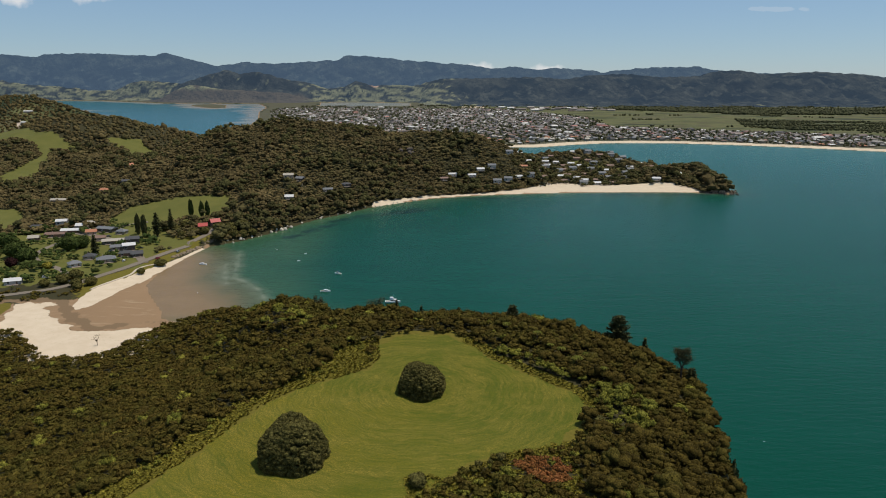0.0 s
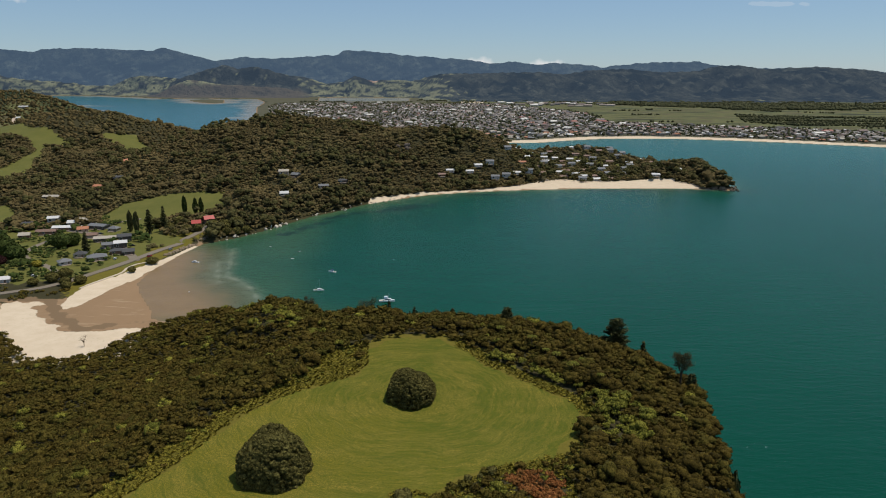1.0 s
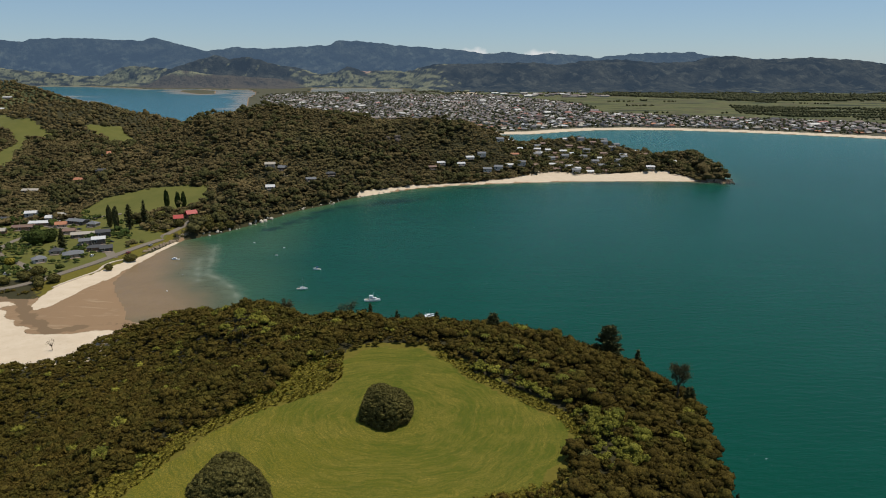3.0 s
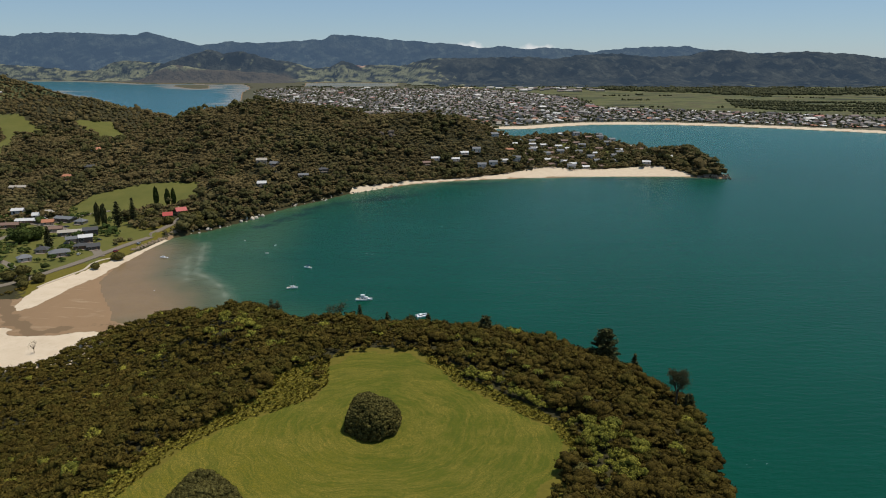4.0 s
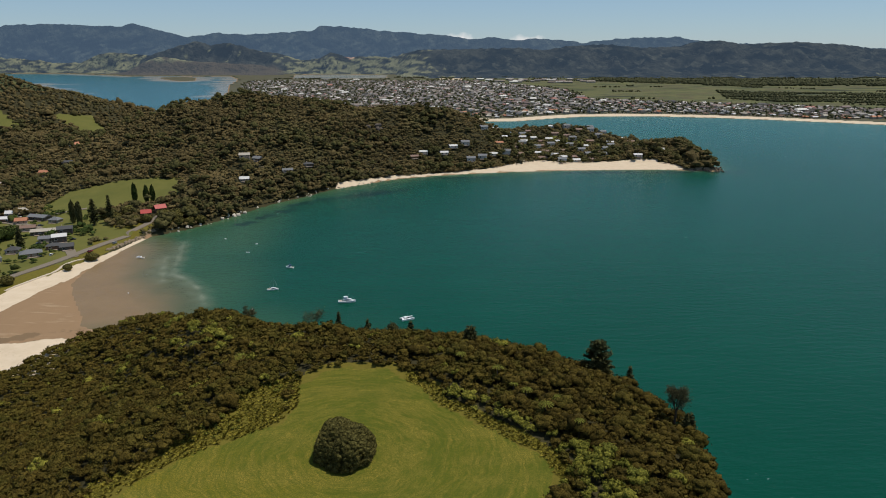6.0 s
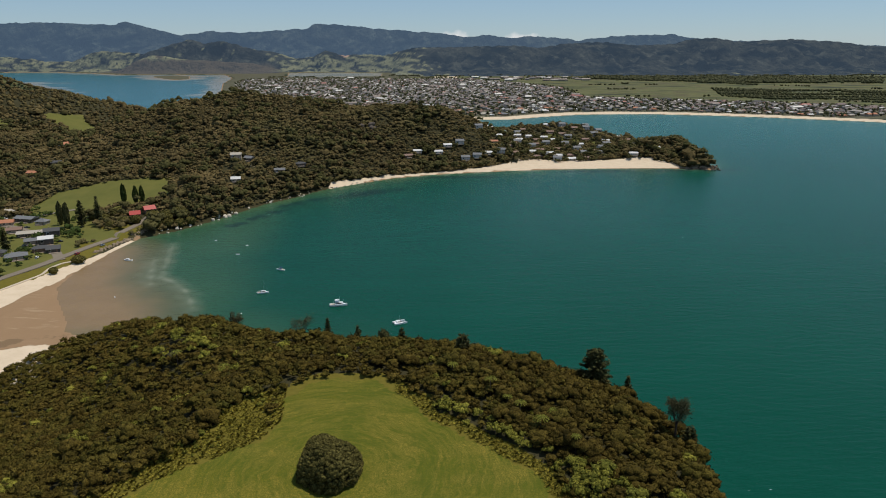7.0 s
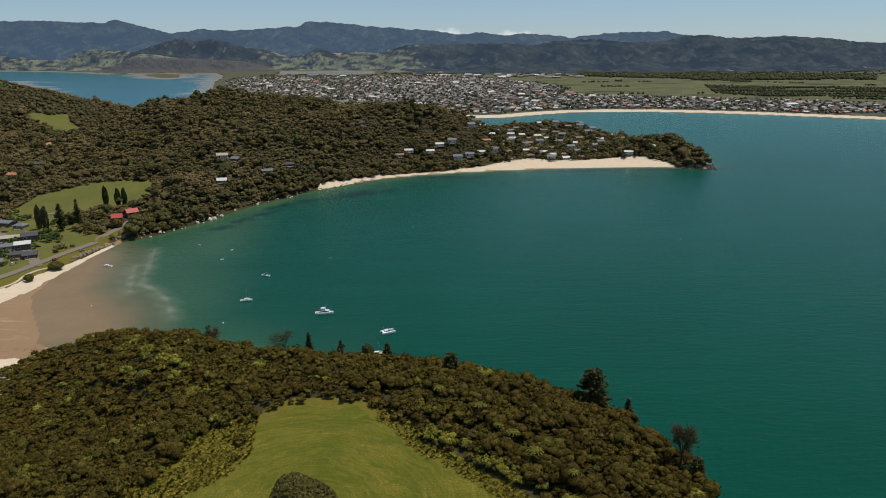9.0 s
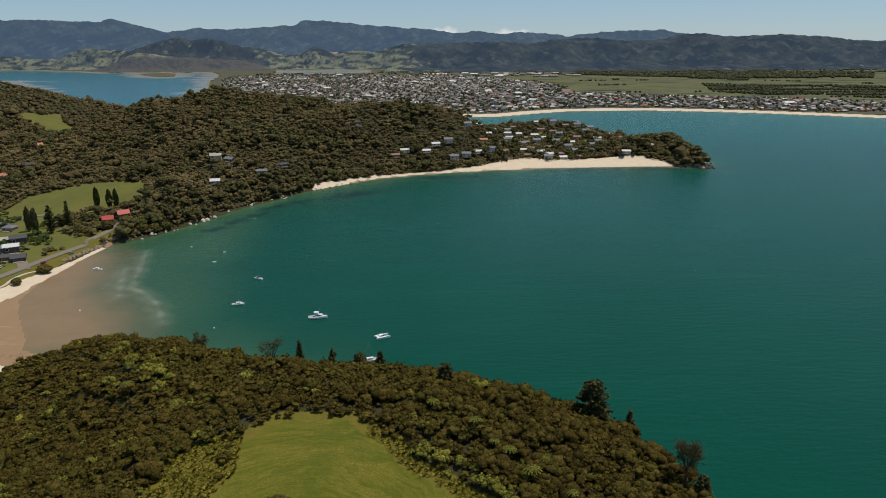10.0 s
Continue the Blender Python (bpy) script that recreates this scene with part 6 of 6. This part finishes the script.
# ---- the town on the far shore ----
TOWN_ROOF, tt, tb = material("town_roofs", 0.55, 0.3)
isl = node(tt, "ShaderNodeNewGeometry").outputs["Random Per Island"]
roofs = ramp(tt, isl, [(0.0, (0.70, 0.66, 0.58)), (0.10, (0.34, 0.29, 0.235)), (0.22, (0.16, 0.130, 0.105)), (0.46, (0.075, 0.060, 0.048)), (0.66, (0.15, 0.085, 0.058)), (0.86, (0.23, 0.17, 0.125)), (0.975, (0.38, 0.12, 0.07))])
tt.nodes[-1].color_ramp.interpolation = "CONSTANT"
tt.links.new(mix(tt, noise_fac(tt, 0.4), roofs, mix(tt, 0.5, roofs, (0.2, 0.2, 0.2))), tb.inputs["Base Color"])
TOWN_WALL, tt, tb = material("town_walls", 0.8, 0.2)
isl = node(tt, "ShaderNodeNewGeometry").outputs["Random Per Island"]
tt.links.new(mix(tt, noise_fac(tt, 0.5), ramp(tt, isl, [(0.0, (0.40, 0.35, 0.29)), (0.4, (0.26, 0.21, 0.165)), (0.75, (0.15, 0.11, 0.08)), (1.0, (0.5, 0.46, 0.40))]), (0.3, 0.27, 0.24)), tb.inputs["Base Color"])
r = np.random.RandomState(77)
tx, ty = scatter(r, -900, 1650, 1560, 3700, 24.0, lambda x, y: (signed(TOWN, x, y) > 8) & (shore_gap(x, y) > 52) & (wob(x, y, 120, 41) > -0.95) & (np.abs(x) < 0.72 * y))
order = np.argsort(np.hypot(tx, ty))
tx, ty = tx[order], ty[order]
tz = land_height(tx, ty)
NEAR_TOWN = 280
unit_wall = [(-0.5, -0.5, 0), (0.5, -0.5, 0), (0.5, 0.5, 0), (-0.5, 0.5, 0), (-0.5, -0.5, 1), (0.5, -0.5, 1), (0.5, 0.5, 1), (-0.5, 0.5, 1)]
wall_f = np.array([(0, 1, 5, 4), (1, 2, 6, 5), (2, 3, 7, 6), (3, 0, 4, 7), (4, 5, 6, 7)])
unit_roof = [(-0.56, -0.58, 0.96), (0.56, -0.58, 0.96), (0.56, 0.58, 0.96), (-0.56, 0.58, 0.96), (-0.45, 0, 1.6), (0.45, 0, 1.6)]
roof_f = np.array([(0, 1, 5, 4), (2, 3, 4, 5), (1, 2, 5, 5), (3, 0, 4, 4)])


def town_mesh(name, unit, faces, rows, mat):
    u = np.array(unit)
    V, F = [], []
    for k, (x, y, z, w, d, h, a) in enumerate(rows):
        c, s = math.cos(a), math.sin(a)
        px, py = u[:, 0] * w, u[:, 1] * d
        V.append(np.stack([x + px * c - py * s, y + px * s + py * c, z + u[:, 2] * h], 1))
        F.append(faces + k * len(u))
    f = np.concatenate(F)
    tri = np.concatenate([f[:, [0, 1, 2]], f[f[:, 2] != f[:, 3]][:, [0, 2, 3]]])
    return np_mesh(name, np.concatenate(V), tri, mat)


big = r.uniform(size=len(tx)) < 0.05
rows = np.stack([tx, ty, tz - 0.2, r.uniform(8.5, 13.5, len(tx)) * np.where(big, 2.2, 1), r.uniform(6.5, 9, len(tx)) * np.where(big, 1.6, 1), r.uniform(2.8, 4.2, len(tx)) * np.where(big, 1.5, 1), 0.35 + 0.25 * wob(tx, ty, 260, 42) + r.choice([0, 1.57], len(tx))], 1)
sheds = np.stack([r.uniform(300, 790, 34), r.uniform(3260, 3600, 34), np.full(34, 2.0), r.uniform(16, 42, 34), r.uniform(11, 18, 34), r.uniform(4, 7, 34), r.uniform(-0.2, 0.3, 34)], 1)
rows = np.concatenate([rows, sheds])
far_town = new("town_houses", town_mesh("town_houses", unit_wall, wall_f, rows[NEAR_TOWN:], TOWN_WALL))
tagged(far_town, "hundreds of low pale houses spread over the coastal plain", "town", kind="stuff")
far_roofs = new("town_roofs", town_mesh("town_roofs", unit_roof, roof_f, rows[NEAR_TOWN:], TOWN_ROOF))
tagged(far_roofs, "white, grey and brown roofs of the far town", "roofs", kind="stuff")
roof_kinds = ("white", "grey", "slate", "cream", "brown", "slate", "grey", "brown", "cream", "orange")
town_walls = [town_mesh("wall", unit_wall, wall_f, [(0, 0, 0, w, d, h, 0)], WALLS[m]) for w, d, h, m in ((11, 8, 3, "pale"), (12, 8, 5.0, "pale"), (10, 7, 3, "tan"), (14, 8, 3, "wood"))]
town_roofs = [[town_mesh("roof", unit_roof, roof_f, [(0, 0, 0, w, d, h, 0)], ROOFS[m]) for m in roof_kinds] for w, d, h in ((11, 8, 3), (12, 8, 5.0), (10, 7, 3), (14, 8, 3))]
for k in range(NEAR_TOWN):
    i, j = k % 4, (k * 7 + k // 9) % 10
    ob = thing("house", tx[k], ty[k], tz[k] - 0.1, math.degrees(rows[k, 6]), f"{('low pale', 'two-storey pale', 'low tan', 'long timber')[i]} seafront house with a {roof_kinds[j].replace('slate', 'dark')} roof", "house", "houses along the town beach")
    part("wall", town_walls[i], None, ob)
    part("roof", town_roofs[i][j], None, ob)

# trees among the town's houses, hedgerows and shelter belts on the plain
PARK = foliage("park_leaves", (0.052, 0.054, 0.028), (0.105, 0.102, 0.050), (0.085, 0.092, 0.042), 0.02, grain=0.6, deep=0.6, relief=0.6)
small = [crown_shape(np.random.RandomState(90 + k), 3, 0.4, core=0) for k in range(4)]
slender = [crown_shape(np.random.RandomState(95 + k), 2, 0.4, flat=1.0, core=0, cut=-2, lobes=8, sharp=8) for k in range(4)]
gx_, gy_ = scatter(r, -900, 1700, 1560, 3900, 14.0, lambda x, y: (signed(TOWN, x, y) > -10) & (shore_gap(x, y) > 50) & (r.uniform(size=x.shape) < 0.62 + 0.35 * wob(x, y, 110, 44) + 0.3 * smooth(50, -350, x) + 0.2 * smooth(300, 700, x)) & (np.abs(x) < 0.72 * y))
town_trees = new("town_trees", canopy("town_trees", np.stack([gx_, gy_, land_height(gx_, gy_), 1.9 + 3.0 * r.uniform(0, 1, len(gx_)) ** 1.6, r.uniform(0, 1, len(gx_))], 1), slender, PARK, r, 0.8))
tagged(town_trees, "dark garden trees between the houses of the town", "trees", kind="stuff")
BELT = [(1095, 2618), (1547, 2431), (1800, 2200), (1600, 1700), (1229, 1950), (1111, 1990), (952, 2186)]


def belt_keep(x, y):
    ok = (signed(BELT, x, y) > 0) & (wob(x * 0.15, y, 45, 51) > -0.05)
    for line in ([(300, 3880), (800, 4160)], [(420, 2900), (760, 2886), (1046, 2897), (1300, 2640)], [(640, 2230), (826, 2180), (950, 2210)], [(480, 2420), (660, 2600)], [(900, 3300), (1500, 3000)],
                 [(1250, 2900), (1900, 2500)], [(800, 3700), (1700, 3400)]):
        ok |= (away(line, x, y, False) < 8) & (wob(x, y, 70, 52) > 0.35) & (r.uniform(size=x.shape) < 0.6)
    ok |= (wob(x, y, 190, 53) > 0.85) & (r.uniform(size=x.shape) < 0.7) & (y > 2000) & (signed(TOWN, x, y) < -20) & (x > -300)
    ok |= (y > 3350 + 0.05 * x) & (wob(x * 0.45, y, 95, 54) + 0.7 * wob(x, y, 45, 55) > 0.55) & (r.uniform(size=x.shape) < 0.5)
    ok |= (np.hypot((x - 760) / 60, (y - 2600) / 25) < 1) & (r.uniform(size=x.shape) < 0.5)
    return ok & (shore_gap(x, y) > 60) & (np.abs(x) < 0.75 * y)


hx_, hy_ = scatter(r, -750, 2900, 1600, 4300, 11.0, belt_keep)
belts = new("shelter_belts", canopy("shelter_belts", np.stack([hx_, hy_, land_height(hx_, hy_), r.uniform(3.5, 6.5, len(hx_)), r.uniform(0, 1, len(hx_))], 1), small, PARK, r))
tagged(belts, "dark shelter belts and plantation trees across the plain", "trees", kind="stuff")
# dark plantations and windbreaks under the eastern range, a pale paddock and sheds on the plain
PLANTED = [(850, 3640), (1550, 3600), (2280, 3420), (1950, 2930), (1230, 3000), (1170, 3200), (800, 3450)]
lx, ly = scatter(r, 780, 2300, 2500, 3700, 19.0, lambda x, y: (signed(PLANTED, x, y) > 0) & (wob(x * 0.25, y, 70, 57) + 0.4 * wob(x, y, 60, 58) > -0.35) & (x < 0.7 * y + 30))
plantation = new("plantation", canopy("plantation", np.stack([lx, ly, land_height(lx, ly), r.uniform(8, 12, len(lx)), r.uniform(0, 0.6, len(lx))], 1), small, PARK, r, 0.3))
tagged(plantation, "dark plantation woods at the foot of the eastern range", "forest", kind="stuff")
